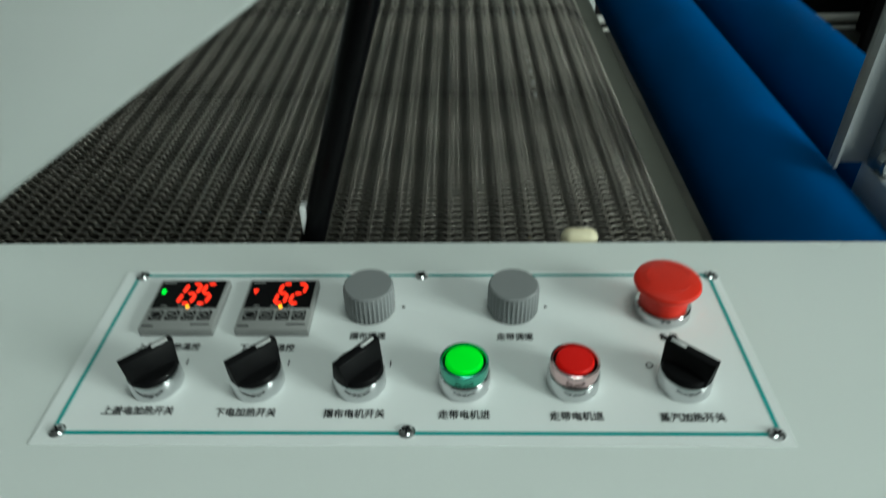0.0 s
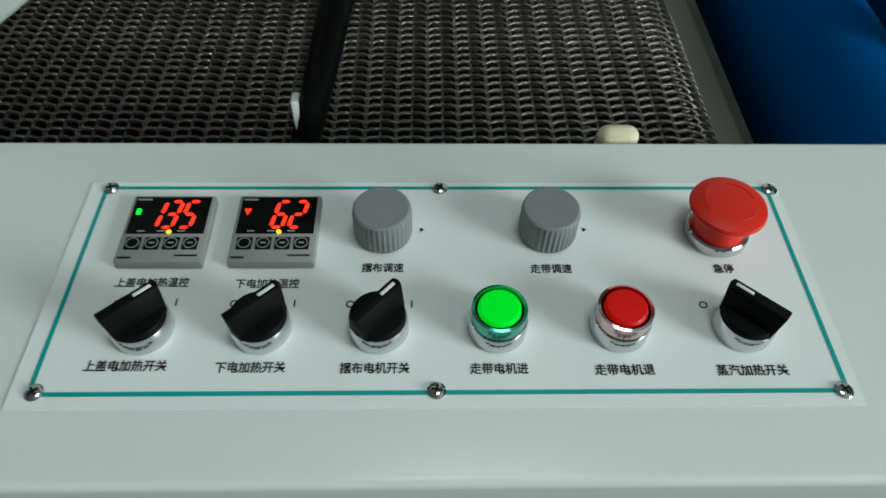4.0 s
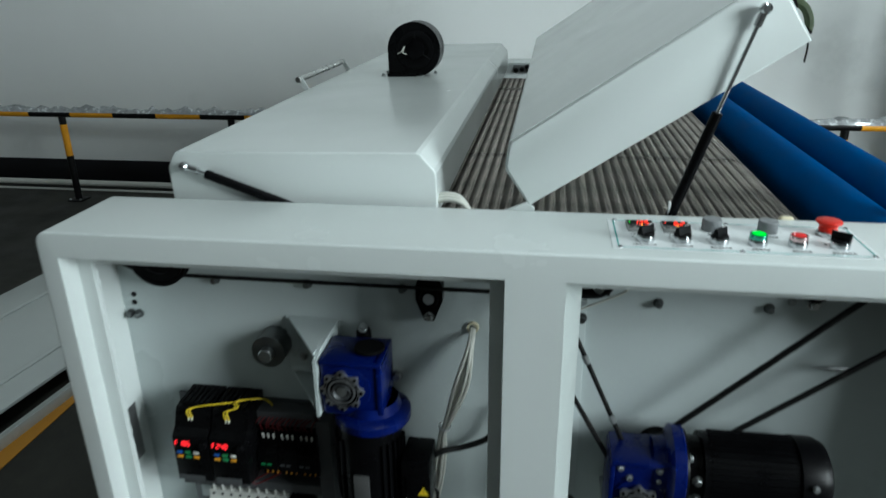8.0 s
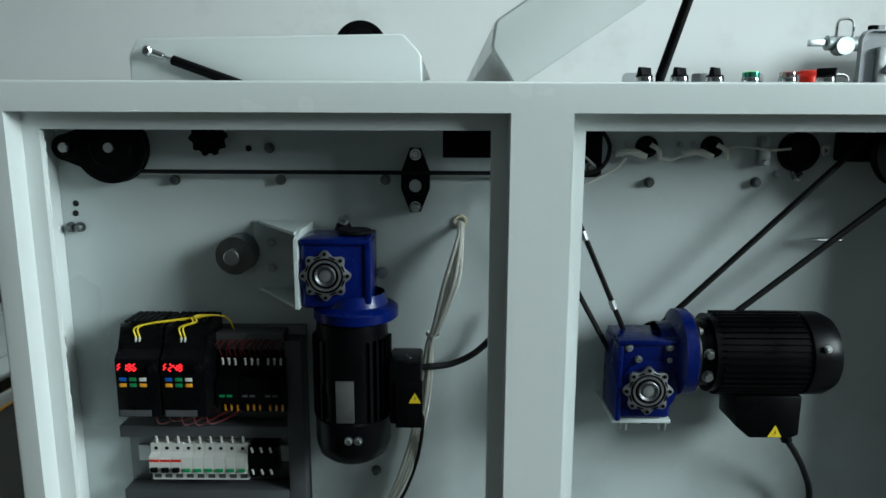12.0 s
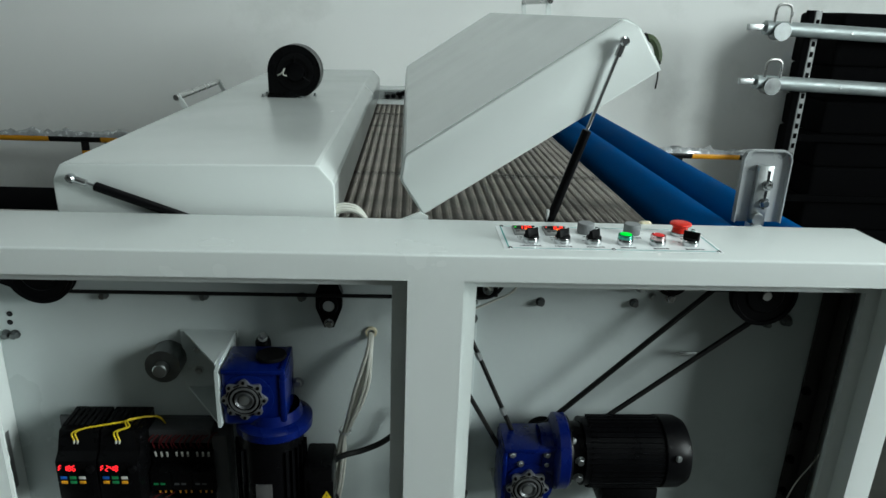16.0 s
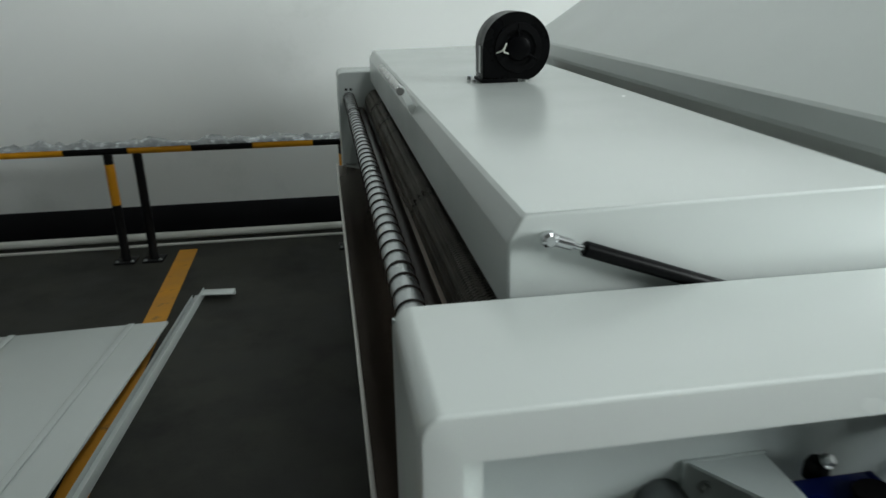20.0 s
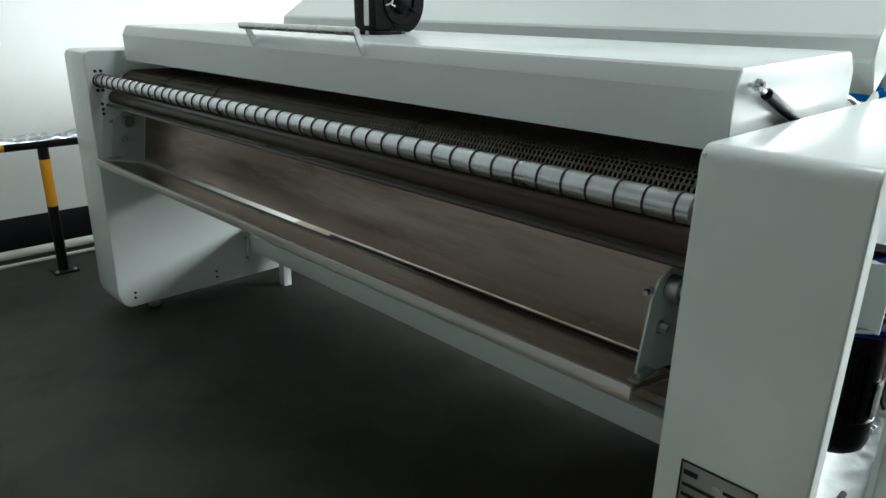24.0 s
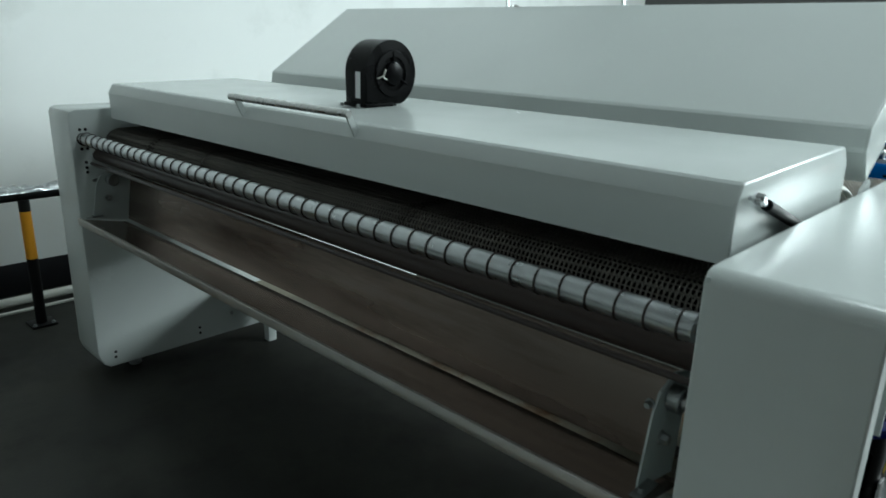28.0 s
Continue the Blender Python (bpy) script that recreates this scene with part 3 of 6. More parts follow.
def near_housing():
    t = thing("side_housing", "white powder-coated sheet-metal side housing with two open bays", "machine housing", "machine side housings")
    bm = B()
    r = bmesh.ops.create_cube(bm, size=1.0)
    for v in r["verts"]:
        v.co = Vector(((v.co.x + 0.5) * HX, (v.co.y + 0.5) * HD, HZ0 + (v.co.z + 0.5) * (HZ - HZ0)))
    ends = [e for e in bm.edges if abs(e.verts[0].co.y - e.verts[1].co.y) > 0.1 and e.verts[0].co.z > 0.5]
    bmesh.ops.bevel(bm, geom=ends, offset=0.024, segments=6, affect="EDGES", profile=0.5)
    rim = [e for e in bm.edges if all(v.co.y < 1e-4 for v in e.verts)] + [e for e in bm.edges if all(v.co.y > HD - 1e-4 for v in e.verts)]
    bmesh.ops.bevel(bm, geom=rim, offset=0.0045, segments=4, affect="EDGES", profile=0.5)
    bm.faces.ensure_lookup_table()
    front = max((f for f in bm.faces if f.normal.y < -0.99), key=lambda f: f.calc_area())
    outer = list(front.edges)
    bmesh.ops.delete(bm, geom=[front], context="FACES_ONLY")
    back = max((f for f in bm.faces if f.normal.y > 0.99), key=lambda f: f.calc_area())
    under = [f for f in bm.faces if f.normal.z < -0.99]
    bmesh.ops.delete(bm, geom=[back] + under, context="FACES_ONLY")
    loops = []
    for x0, x1 in OPEN:
        vs = [bm.verts.new((x, 0.0, z)) for x, z in ((x0, OZ0), (x1, OZ0), (x1, OZ1), (x0, OZ1))]
        loops.append(vs)
        outer += [bm.edges.new((vs[k], vs[(k + 1) % 4])) for k in range(4)]
    bmesh.ops.triangle_fill(bm, use_beauty=True, edges=outer)
    # return flange and recessed door stop round each bay
    D, W = 0.045, 0.028
    for vs, (x0, x1) in zip(loops, OPEN):
        b = [bm.verts.new((v.co.x, D, v.co.z)) for v in vs]
        c = [bm.verts.new((x0 + W if v.co.x == vs[0].co.x else x1 - W, D + 0.001, OZ0 + W if k < 2 else OZ1 - W)) for k, v in enumerate(vs)]
        d = [bm.verts.new((v.co.x, D + 0.014, v.co.z)) for v in c]
        for p, q in ((vs, b), (b, c), (c, d)):
            for k in range(4):
                bm.faces.new((p[k], p[(k + 1) % 4], q[(k + 1) % 4], q[k]))
    part("shell", bm, PAINT, t, angle=25)
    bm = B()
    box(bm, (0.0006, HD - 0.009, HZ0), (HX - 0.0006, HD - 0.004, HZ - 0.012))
    part("back_plate", bm, PAINT_SHADED, t, "flat white painted mounting plate")
    # sealant bead along the door stop of the first bay
    rng = random.Random(21)
    bm = B()
    pts = [(OPEN[0][0] + 0.028 + rng.uniform(-0.0008, 0.0008), 0.058, z) for z in np.arange(0.10, 1.0, 0.02)]
    path = smooth_path(pts, 2)
    for k, q in enumerate(path[:-1]):
        r0 = 0.0010 + 0.0016 * rng.random()
        lathe(bm, q, path[k + 1] - q, [(-0.002, 0), (0, r0), (0.010, r0 * 0.9), (0.013, 0)], 7)
    part("sealant_bead", bm, PAINT, t, "rough white sealant bead")
    bm = B()
    box(bm, (0.004, 0.004, HZ0), (HX - 0.004, HD - 0.010, HZ0 + 0.004))
    part("bottom_tray", bm, ZINC, t, "bare zinc bottom tray")
    for x in (0.12, 0.95, 1.68):
        bm = B()
        cyl(bm, (x, 0.10, 0.0), (x, 0.10, 0.014), 0.026, 18, bev=0.003)
        cyl(bm, (x, 0.10, 0.013), (x, 0.10, HZ0 + 0.003), 0.008, 12)
        part("levelling_foot", bm, ZINC, t)
    # maker's plate on the end face, its writing as plain bars
    bm = B()
    box(bm, (-0.0014, 0.062, 0.46), (0.0006, 0.178, 0.600), 0.0005)
    pl = part("nameplate", bm, LABEL_SILVER, t, "small silver maker's plate with black border")
    for y0, y1, z0, z1 in ((0.062, 0.178, 0.597, 0.600), (0.062, 0.178, 0.460, 0.463), (0.062, 0.065, 0.463, 0.597), (0.175, 0.178, 0.463, 0.597)):
        bm = B()
        box(bm, (-0.0022, y0, z0), (-0.0015, y1, z1))
        part("border", bm, INK, pl)
    text_rows = ((0.150, 0.172, 0.576, 0.009), (0.072, 0.110, 0.572, 0.006), (0.120, 0.172, 0.556, 0.006), (0.072, 0.105, 0.556, 0.006), (0.112, 0.172, 0.538, 0.006), (0.072, 0.100, 0.538, 0.006), (0.120, 0.172, 0.520, 0.006), (0.090, 0.172, 0.500, 0.006))
    for y0, y1, z, h in text_rows:
        bm = B()
        box(bm, (-0.0020, y0, z), (-0.0015, y1, z + h))
        part("printed_bar", bm, INK, pl)
    # cream edge pad and small bolts along the inner edge
    bm = B()
    box(bm, (1.3235, HD + 0.001, 1.053), (1.3515, HD + 0.016, 1.0815), 0.008, 4)
    part("edge_pad", bm, CREAM, t, "cream plastic pad")
    return t


near_housing()
FY0, FY1 = 2.57, 2.775


def far_housing():
    t = thing("side_housing", "white powder-coated sheet-metal side housing with chamfered foot", "machine housing", "machine side housings")
    bm = B()
    pts = [(0.045, 0.05), (HX - 0.03, 0.05), (HX, 0.08), (HX, HZ - 0.024), (HX - 0.007, HZ - 0.007), (HX - 0.024, HZ), (0.024, HZ), (0.007, HZ - 0.007), (0.0, HZ - 0.024), (0.0, 0.12), (0.008, 0.09), (0.022, 0.065)]
    ngon_y(bm, pts, FY0, FY1)
    es = [e for e in bm.edges if abs(e.verts[0].co.y - e.verts[1].co.y) < 1e-6]
    bmesh.ops.bevel(bm, geom=es, offset=0.006, segments=3, affect="EDGES", profile=0.5)
    part("shell", bm, PAINT, t, angle=25)
    for x, z in ((0.035, 1.005), (0.055, 1.005), (0.035, 0.935), (0.055, 0.935), (0.045, 0.865), (0.045, 0.885), (0.045, 0.848), (0.068, 0.111), (0.066, 0.089), (0.43, 0.112), (0.43, 0.086)):
        bm = B()
        cyl(bm, (x, FY0 - 0.001, z), (x, FY0 - 0.0005, z), 0.006, 12)
        part("hole", bm, INK, t)
    bm = B()
    cyl(bm, (0.045, FY0 - 0.014, 0.97), (0.045, FY0, 0.97), 0.024, 20)
    part("bearing_cup", bm, BLACK_MATT, t)
    for x in (0.17, 0.95, 1.66):
        bm = B()
        cyl(bm, (x, 2.65, 0.0), (x, 2.65, 0.014), 0.026, 18, bev=0.003)
        cyl(bm, (x, 2.65, 0.013), (x, 2.65, 0.052), 0.008, 12)
        part("levelling_foot", bm, ZINC, t)


far_housing()

# frame members between the housings
beam = thing("cross_beam", "white painted steel cross beam between the side housings", "beam", "frame beams")
bm = B()
box(bm, (0.60, HD, 0.174), (0.66, FY0, 0.252), 0.004)
part("beam", bm, PAINT, beam)
for y in (HD + 0.004, FY0 - 0.012):
    bm = B()
    box(bm, (0.585, y, 0.12), (0.5985, y + 0.008, 0.262), 0.002)
    part("end_plate", bm, PAINT, beam)
    for z in (0.1425, 0.240):
        bolt(beam, (0.585, y + 0.004, z), (-1, 0, 0), 0.007, 0.007)
beam2 = thing("cross_beam", "grey painted steel upper rail beside the mesh belt", "beam", "frame beams")
bm = B()
box(bm, (1.4645, HD, 0.86), (1.5145, FY0, 0.930), 0.003)
part("beam", bm, DULL_BEAM, beam2)
beam3 = thing("cross_beam", "dirty grey painted back panel under the mesh belt", "beam", "frame beams")
bm = B()
box(bm, (0.72, HD, 0.62), (0.73, FY0, 0.86), 0.002)
part("beam", bm, DULL_BEAM, beam3)
tray = thing("drip_tray", "rust-stained pale metal drip tray under the machine", "tray")
bm = B()
sheet_y(bm, [(0.62, 0.30), (0.64, 0.262), (1.20, 0.262), (1.22, 0.30)], HD + 0.02, FY0 - 0.02, 0.003)
part("tray_sheet", bm, RUST, tray)
bm = B()
tube(bm, [(0.80, 0.30, 0.283), (0.80, 2.2, 0.283)], 0.016, 12, 0)
part("tray_pipe", bm, DARK_ROLL, tray)
for y in (0.30, 2.45):
    bm = B()
    box(bm, (0.70, y, 0.0), (0.74, y + 0.04, 0.261), 0.002)
    part("support", bm, PAINT, tray)

# ---------------------------------------------------------------- mesh belt of spiral wire
BELT_Y0, BELT_Y1 = 0.245, 2.535
belt = thing("mesh_belt", "dark steel spiral-wire conveyor belt running round two rollers", "conveyor belt")


def spiral_mesh(hand):
    """One flattened wire spiral, its axis along y, centred on the origin in x and z; hand: 1 right, -1 left."""
    pitch, w, h, r = 0.0095, 0.0086, 0.0034, 0.00135
    per = 6
    n = int((BELT_Y1 - BELT_Y0) / pitch) * per
    t = np.arange(n + 1) / per * 2 * np.pi + 0.5
    c, s = np.cos(t), np.sin(t)
    p = np.stack([hand * w * c, BELT_Y0 + pitch * t / (2 * np.pi), h * s], 1)
    d = np.gradient(p, axis=0)
    d /= np.linalg.norm(d, axis=1)[:, None]
    side = np.cross(d, [0.0, 0.0, 1.0])
    side /= np.linalg.norm(side, axis=1)[:, None]
    up = np.cross(side, d)
    k = 4
    rings = np.stack([p + r * (side * math.cos(2 * math.pi * j / k + 0.785) + up * math.sin(2 * math.pi * j / k + 0.785)) for j in range(k)], 1)
    verts = rings.reshape(-1, 3)
    i = np.arange(n)[:, None] * k
    j = np.arange(k)[None]
    j2 = (j + 1) % k
    faces = np.stack([i + j, i + j2, i + k + j2, i + k + j], -1).reshape(-1, 4)
    me = bpy.data.meshes.new("spiral_wire")
    me.from_pydata(verts.tolist(), [], faces.tolist())
    me.polygons.foreach_set("use_smooth", [True] * len(me.polygons))
    me.materials.append(MESH_STEEL)
    return me


spirals = spiral_mesh(1), spiral_mesh(-1)
rod_bm = B()
cyl(rod_bm, (0, BELT_Y0 - 0.004, 0), (0, BELT_Y1 + 0.004, 0), 0.0013, 6)
rod_mesh = finish(rod_bm, MESH_STEEL, "cross_rod")
BX0, BX1, BR, BZ = 0.165, 1.411, 0.050, 0.955
STEP = 0.0248


def on_loop(s):
    """Place and turn on the belt's loop at the length s."""
    straight, bend = BX1 - BX0, math.pi * BR
    s = s % (2 * straight + 2 * bend)
    if s < straight:
        return BX0 + s, BZ + BR, 0.0
    s -= straight
    if s < bend:
        a = s / BR
        return BX1 + BR * math.sin(a), BZ + BR * math.cos(a), a
    s -= bend
    if s < straight:
        return BX1 - s, BZ - BR, math.pi
    s -= straight
    a = s / BR
    return BX0 - BR * math.sin(a), BZ - BR * math.cos(a), math.pi + a


total = 2 * (BX1 - BX0) + 2 * math.pi * BR
count = int(total / STEP)
for k in range(count):
    for shift, me, nm in ((0.0, spirals[0], "spiral_wire"), (0.25, rod_mesh, "cross_rod"), (0.5, spirals[1], "spiral_wire"), (0.75, rod_mesh, "cross_rod")):
        x, z, a = on_loop((k + shift) * total / count)
        ob = new(nm, me)
        ob.parent = belt
        ob.location, ob.rotation_euler = (x, 0, z), (0, a, 0)
for x in (BX0, BX1):
    bm = B()
    cyl(bm, (x, HD + 0.004, BZ), (x, FY0 - 0.004, BZ), BR - 0.006, 28)
    part("end_roller", bm, HEATER, belt)
heater = thing("heater_bed", "dark brown heating bed under the mesh belt", "heater")
bm = B()
box(bm, (0.225, 0.25, 0.922), (1.345, 2.53, 0.982), 0.003)
part("bed", bm, HEATER, heater)
for x in np.arange(0.30, 1.30, 0.14):
    bm = B()
    cyl(bm, (x, 0.247, 0.9835), (x, 2.533, 0.9835), 0.0045, 8)
    part("heating_rod", bm, HEATER, heater)

# ---------------------------------------------------------------- hoods over the belt
HOOD = [(0.0, -0.012), (0.0, 0.078), (0.003, 0.086), (0.016, 0.108), (0.022, 0.112), (0.516, 0.112), (0.524, 0.109), (0.551, 0.079), (0.555, 0.070), (0.555, -0.012)]


def hood(x, z, tilt, label, mirror=False, wide=1.0):
    """A folded sheet hood whose lower left edge lies at (x, z), turned up by tilt degrees."""
    t = thing("machine_hood", label, "machine hood", "machine hoods")
    c, s = math.cos(radians(tilt)), math.sin(radians(tilt))

    def at(u, v):
        u = (0.555 - u if mirror else u) * wide
        return x + u * c - v * s, z + u * s + v * c

    bm = B()
    sheet_y(bm, [at(u, v) for u, v in HOOD], 0.245, 2.535, -0.0025)
    part("cover_sheet", bm, PAINT, t, angle=12)
    for y, face in ((0.2405, 0.2405), (2.535, 2.5395)):
        bm = B()
        ngon_y(bm, [at(u, v) for u, v in HOOD], y, y + 0.0045)
        rim = [e for e in bm.edges if all(abs(v.co.y - face) < 1e-5 for v in e.verts)]
        bmesh.ops.bevel(bm, geom=rim, offset=0.0036, segments=3, affect="EDGES", profile=0.5)
        part("end_sheet", bm, PAINT, t)
    # grab handle along the free edge
    u0, v0, out = 0.006, 0.100, -1
    bm = B()
    hx, hz = at(u0 + out * 0.030, v0 + 0.036)
    cyl(bm, (hx, 1.105, hz), (hx, 1.62, hz), 0.0095, 16, bev=0.001)
    h = part("handle_bar", bm, STEEL, t, "round brushed steel handle bar")
    for y in (1.115, 1.60):
        bm = B()
        fx, fz = at(u0 + 0.004 * out, v0 - 0.024)
        tx, tz = at(u0 + out * 0.036, v0 + 0.044)
        gx, gz = at(u0 + out * 0.022, v0 + 0.046)
        kx, kz = at(u0 - 0.014 * out, v0 - 0.020)
        ngon_y(bm, [(fx, fz), (tx, tz), (gx, gz), (kx, kz)], y, y + 0.006)
        part("handle_bracket", bm, PAINT, h)
    return t, at


hood1, at1 = hood(0.140, 1.056, 1.1, "white sheet-metal hood, closed over the mesh belt")
hood2, at2 = hood(0.869, 1.090, 33.7, "white sheet-metal hood, propped open above the mesh belt", mirror=True, wide=0.99)


def gas_spring(a, b, split, label, tape=False):
    t = thing("gas_spring", label, "gas spring", "hood gas springs", at=a)
    a, b = Vector(a), Vector(b)
    d = (b - a).normalized()
    m = a + (b - a) * split
    bm = B()
    cyl(bm, a, m, 0.0037, 14)
    part("piston_rod", bm, CHROME, t)
    bm = B()
    cyl(bm, m, b, 0.0095, 18, bev=0.002)
    part("cylinder", bm, BLACK_PAINT, t)
    for q, m in ((a, CHROME), (b, BLACK_PAINT)):
        bm = B()
        lathe(bm, q - Vector((0, 0.012, 0)), (0, 1, 0), [(0, 0), (0, 0.006), (0.004, 0.0095), (0.012, 0.010), (0.018, 0.006), (0.020, 0.004), (0.036, 0.004), (0.036, 0)], 14)
        part("ball_joint", bm, m, t)
    bm = B()
    cyl(bm, a + d * 0.008, a + d * 0.030, 0.007, 12, bev=0.001)
    part("end_fitting", bm, CHROME, t)
    if tape:
        bm = B()
        q = b - d * 0.028
        box(bm, (q.x - 0.0115, q.y - 0.006, q.z - 0.012), (q.x - 0.0065, q.y + 0.004, q.z + 0.012), 0.001)
        part("paper_tag", bm, WHITE_PRINT, t, "small white paper tag")
    return t


gas_spring((0.182, 0.228, 1.143), (0.45, 0.228, 1.048), 0.16, "black gas spring with chrome rod on the closed hood")
gas_spring((1.248, 0.228, 1.437), (1.1335, 0.236, 1.060), 0.455, "black gas spring propping the open hood", tape=True)


# ---------------------------------------------------------------- blower on the closed hood
def blower():
    t = thing("blower_fan", "small black centrifugal blower standing on the hood", "fan", at=(0.429, 1.40, 1.168))
    cx, cz, r = 0.446, 1.2615, 0.0905
    y0, y1 = 1.335, 1.425
    pts = [(cx - r, 1.1825)] + [(cx - r * math.cos(a), cz + r * math.sin(a)) for a in np.linspace(0, math.pi * 1.37, 30)] + [(cx + 0.002, 1.1825)]
    bm = B()
    ngon_y(bm, pts, y0, y1)
    es = [e for e in bm.edges if abs(e.verts[0].co.y - e.verts[1].co.y) < 1e-6]
    bmesh.ops.bevel(bm, geom=es, offset=0.005, segments=2, affect="EDGES", profile=0.5)
    vol = part("volute", bm, BLACK_PLASTIC, t, "glossy black snail-shell casing")
    bm = B()
    lathe(bm, (cx + 0.004, y0 - 0.004, cz), (0, 1, 0), [(0, 0.046), (0, 0.062), (0.0042, 0.064), (0.0042, 0.046)], 36)
    part("inlet_ring", bm, BLACK_MATT, vol)
    bm = B()
    lathe(bm, (cx + 0.004, y0 - 0.012, cz), (0, 1, 0), [(0, 0), (0.001, 0.020), (0.004, 0.030), (0.0125, 0.034)], 28)
    part("motor_hub", bm, BLACK_PAINT, vol)
    for k in range(3):
        a = radians(90 + 120 * k)
        bm = B()
        tube(bm, [(cx + 0.004 + 0.03 * math.cos(a), y0 - 0.004, cz + 0.03 * math.sin(a)), (cx + 0.004 + 0.06 * math.cos(a), y0 - 0.003, cz + 0.06 * math.sin(a))], 0.003, 6, 0)
        part("spoke", bm, BLACK_MATT, vol)
    bm = B()
    tube(bm, [(cx - 0.055, y0 - 0.003, cz - 0.012), (cx - 0.040, y0 - 0.012, cz - 0.004), (cx - 0.030, y0 - 0.010, cz + 0.012), (cx - 0.036, y0 - 0.008, cz - 0.008), (cx - 0.022, y0 - 0.006, cz - 0.014)], 0.0022, 6)
    part("lead_wires", bm, CABLE_WHITE, t, "short pale lead wires")
    bm = B()
    box(bm, (cx - r - 0.0010, y0 + 0.025, 1.1965), (cx - r - 0.0002, y0 + 0.045, 1.2665))
    part("type_label", bm, WHITE_PRINT, t, "narrow white type label")
    bm = B()
    box(bm, (cx - r - 0.003, y0 - 0.003, 1.1735), (cx + 0.006, y1 + 0.003, 1.1835), 0.002)
    part("mounting_flange", bm, BLACK_MATT, t)
    for x, y in ((cx - r - 0.020, y0 + 0.01), (cx + 0.024, y0 + 0.01), (cx - r - 0.020, y1 - 0.01), (cx + 0.060, y1 - 0.01)):
        bolt(t, (x, y, 1.1735), (0, 0, 1), 0.005, 0.009)
    return t


blower()


# ---------------------------------------------------------------- rollers at the outlet side
ring = thing("ringed_roller", "zinc-plated outlet roller with black rings", "roller")
bm = B()
cyl(bm, (0.045, HD + 0.015, 0.973), (0.045, FY0 - 0.014, 0.973), 0.0225, 28, bev=0.001)
part("sleeve", bm, RING_STEEL, ring)
bm = B()
cyl(bm, (0.045, HD - 0.002, 0.973), (0.045, FY0, 0.973), 0.010, 14)
part("shaft", bm, STEEL, ring)
rbm = B()
lathe(rbm, (0, -0.0014, 0), (0, 1, 0), [(-0.0004, 0.0222), (0.0003, 0.0252), (0.0025, 0.0252), (0.0032, 0.0222)], 28)
ring_mesh = finish(rbm, DARK_ROLL, "rubber_ring")
n_rings = 46
for k in range(n_rings):
    ob = new("rubber_ring", ring_mesh)
    ob.parent = ring
    ob.location = (0.045, 0.255 + k * (2.28 / (n_rings - 1)), 0.973)
    ob.rotation_euler = (radians(random.Random(k).uniform(-1.5, 1.5)), 0, radians(random.Random(k + 99).uniform(-4, 4)))
low = thing("guide_roller", "dark brown polished guide roller below the outlet", "roller")
bm = B()
cyl(bm, (0.092, HD + 0.003, 0.907), (0.092, FY0 - 0.003, 0.907), 0.023, 26)
part("roller_body", bm, GUIDE, low)
bm = B()
tube(bm, [(0.06, HD + 0.01, 0.880), (0.06, FY0 - 0.01, 0.880)], 0.006, 10, 0)
part("guide_rod", bm, DARK_ROLL, low)

# ---------------------------------------------------------------- swinging cloth trough, tipped back
trough = thing("swing_trough", "stained stainless swinging cloth trough, tipped back", "trough")
bm = B()
sheet_y(bm, [(0.152, 0.846), (0.176, 0.829), (0.1515, 0.665)], 0.290, 2.51, 0.0025)
part("back_sheet", bm, INOX, trough, angle=20)
bm = B()
sheet_y(bm, [(0.145, 0.654), (-0.020, 0.690)], 0.262, 2.51, 0.0025)
part("floor_sheet", bm, INOX, trough, angle=20)
bm = B()
box(bm, (-0.029, 0.262, 0.672), (-0.0205, 2.51, 0.6975), 0.001)
part("edge_lip", bm, EDGE_STEEL, trough, "bright folded edge")
for y in (0.285, 2.515):
    bm = B()
    ngon_y(bm, [(0.172, 0.845), (0.120, 0.860), (0.070, 0.842), (0.052, 0.812), (0.030, 0.700), (0.030, 0.686), (0.150, 0.662)], y, y + 0.004)
    e = part("end_plate", bm, PAINT_SHADED, trough, "pale painted end plate")
    bm = B()
    box(bm, (0.000, y - 0.020, 0.690), (0.060, y - 0.0005, 0.693), 0.001)
    part("foot_tab", bm, ZINC, e)
    bolt(e, (0.02, y - 0.010, 0.693), (0, 0, 1), 0.005, 0.005)
    bm = B()
    cyl(bm, (0.105, y - 0.024, 0.822), (0.105, y - 0.0005, 0.822), 0.022, 20, bev=0.002)
    part("pivot_boss", bm, ZINC, e)
    bolt(e, (0.088, y - 0.0005, 0.755), (0, -1, 0), 0.009, 0.014)
    bolt(e, (0.058, y + 0.010, 0.824), (-1, 0, 0), 0.006, 0.012)
for y0, y1 in ((HD + 0.001, 0.262), (2.52, FY0)):
    bm = B()
    cyl(bm, (0.105, y0, 0.822), (0.105, y1, 0.822), 0.013, 16)
    part("pivot_shaft", bm, STEEL, trough)

# ---------------------------------------------------------------- blue rollers at the inlet
for x, lab in ((1.586, "blue cloth-covered inlet roller beside the mesh belt"), (1.756, "blue cloth-covered outer inlet roller")):
    t = thing("blue_roller", lab, "roller", "blue inlet rollers")
    bm = B()
    cyl(bm, (x, HD + 0.012, 0.960), (x, FY0 - 0.012, 0.960), 0.069, 40, bev=0.003)
    part("cover", bm, BLUE_CLOTH, t)
    for y0, y1 in ((HD - 0.003, HD + 0.0125), (FY0 - 0.0125, FY0 + 0.003)):
        bm = B()
        cyl(bm, (x, y0, 0.960), (x, y1, 0.960), 0.022, 18)
        part("journal", bm, STEEL, t)



# ---------------------------------------------------------------- control panel on the near housing
PZ = HZ + 0.0007
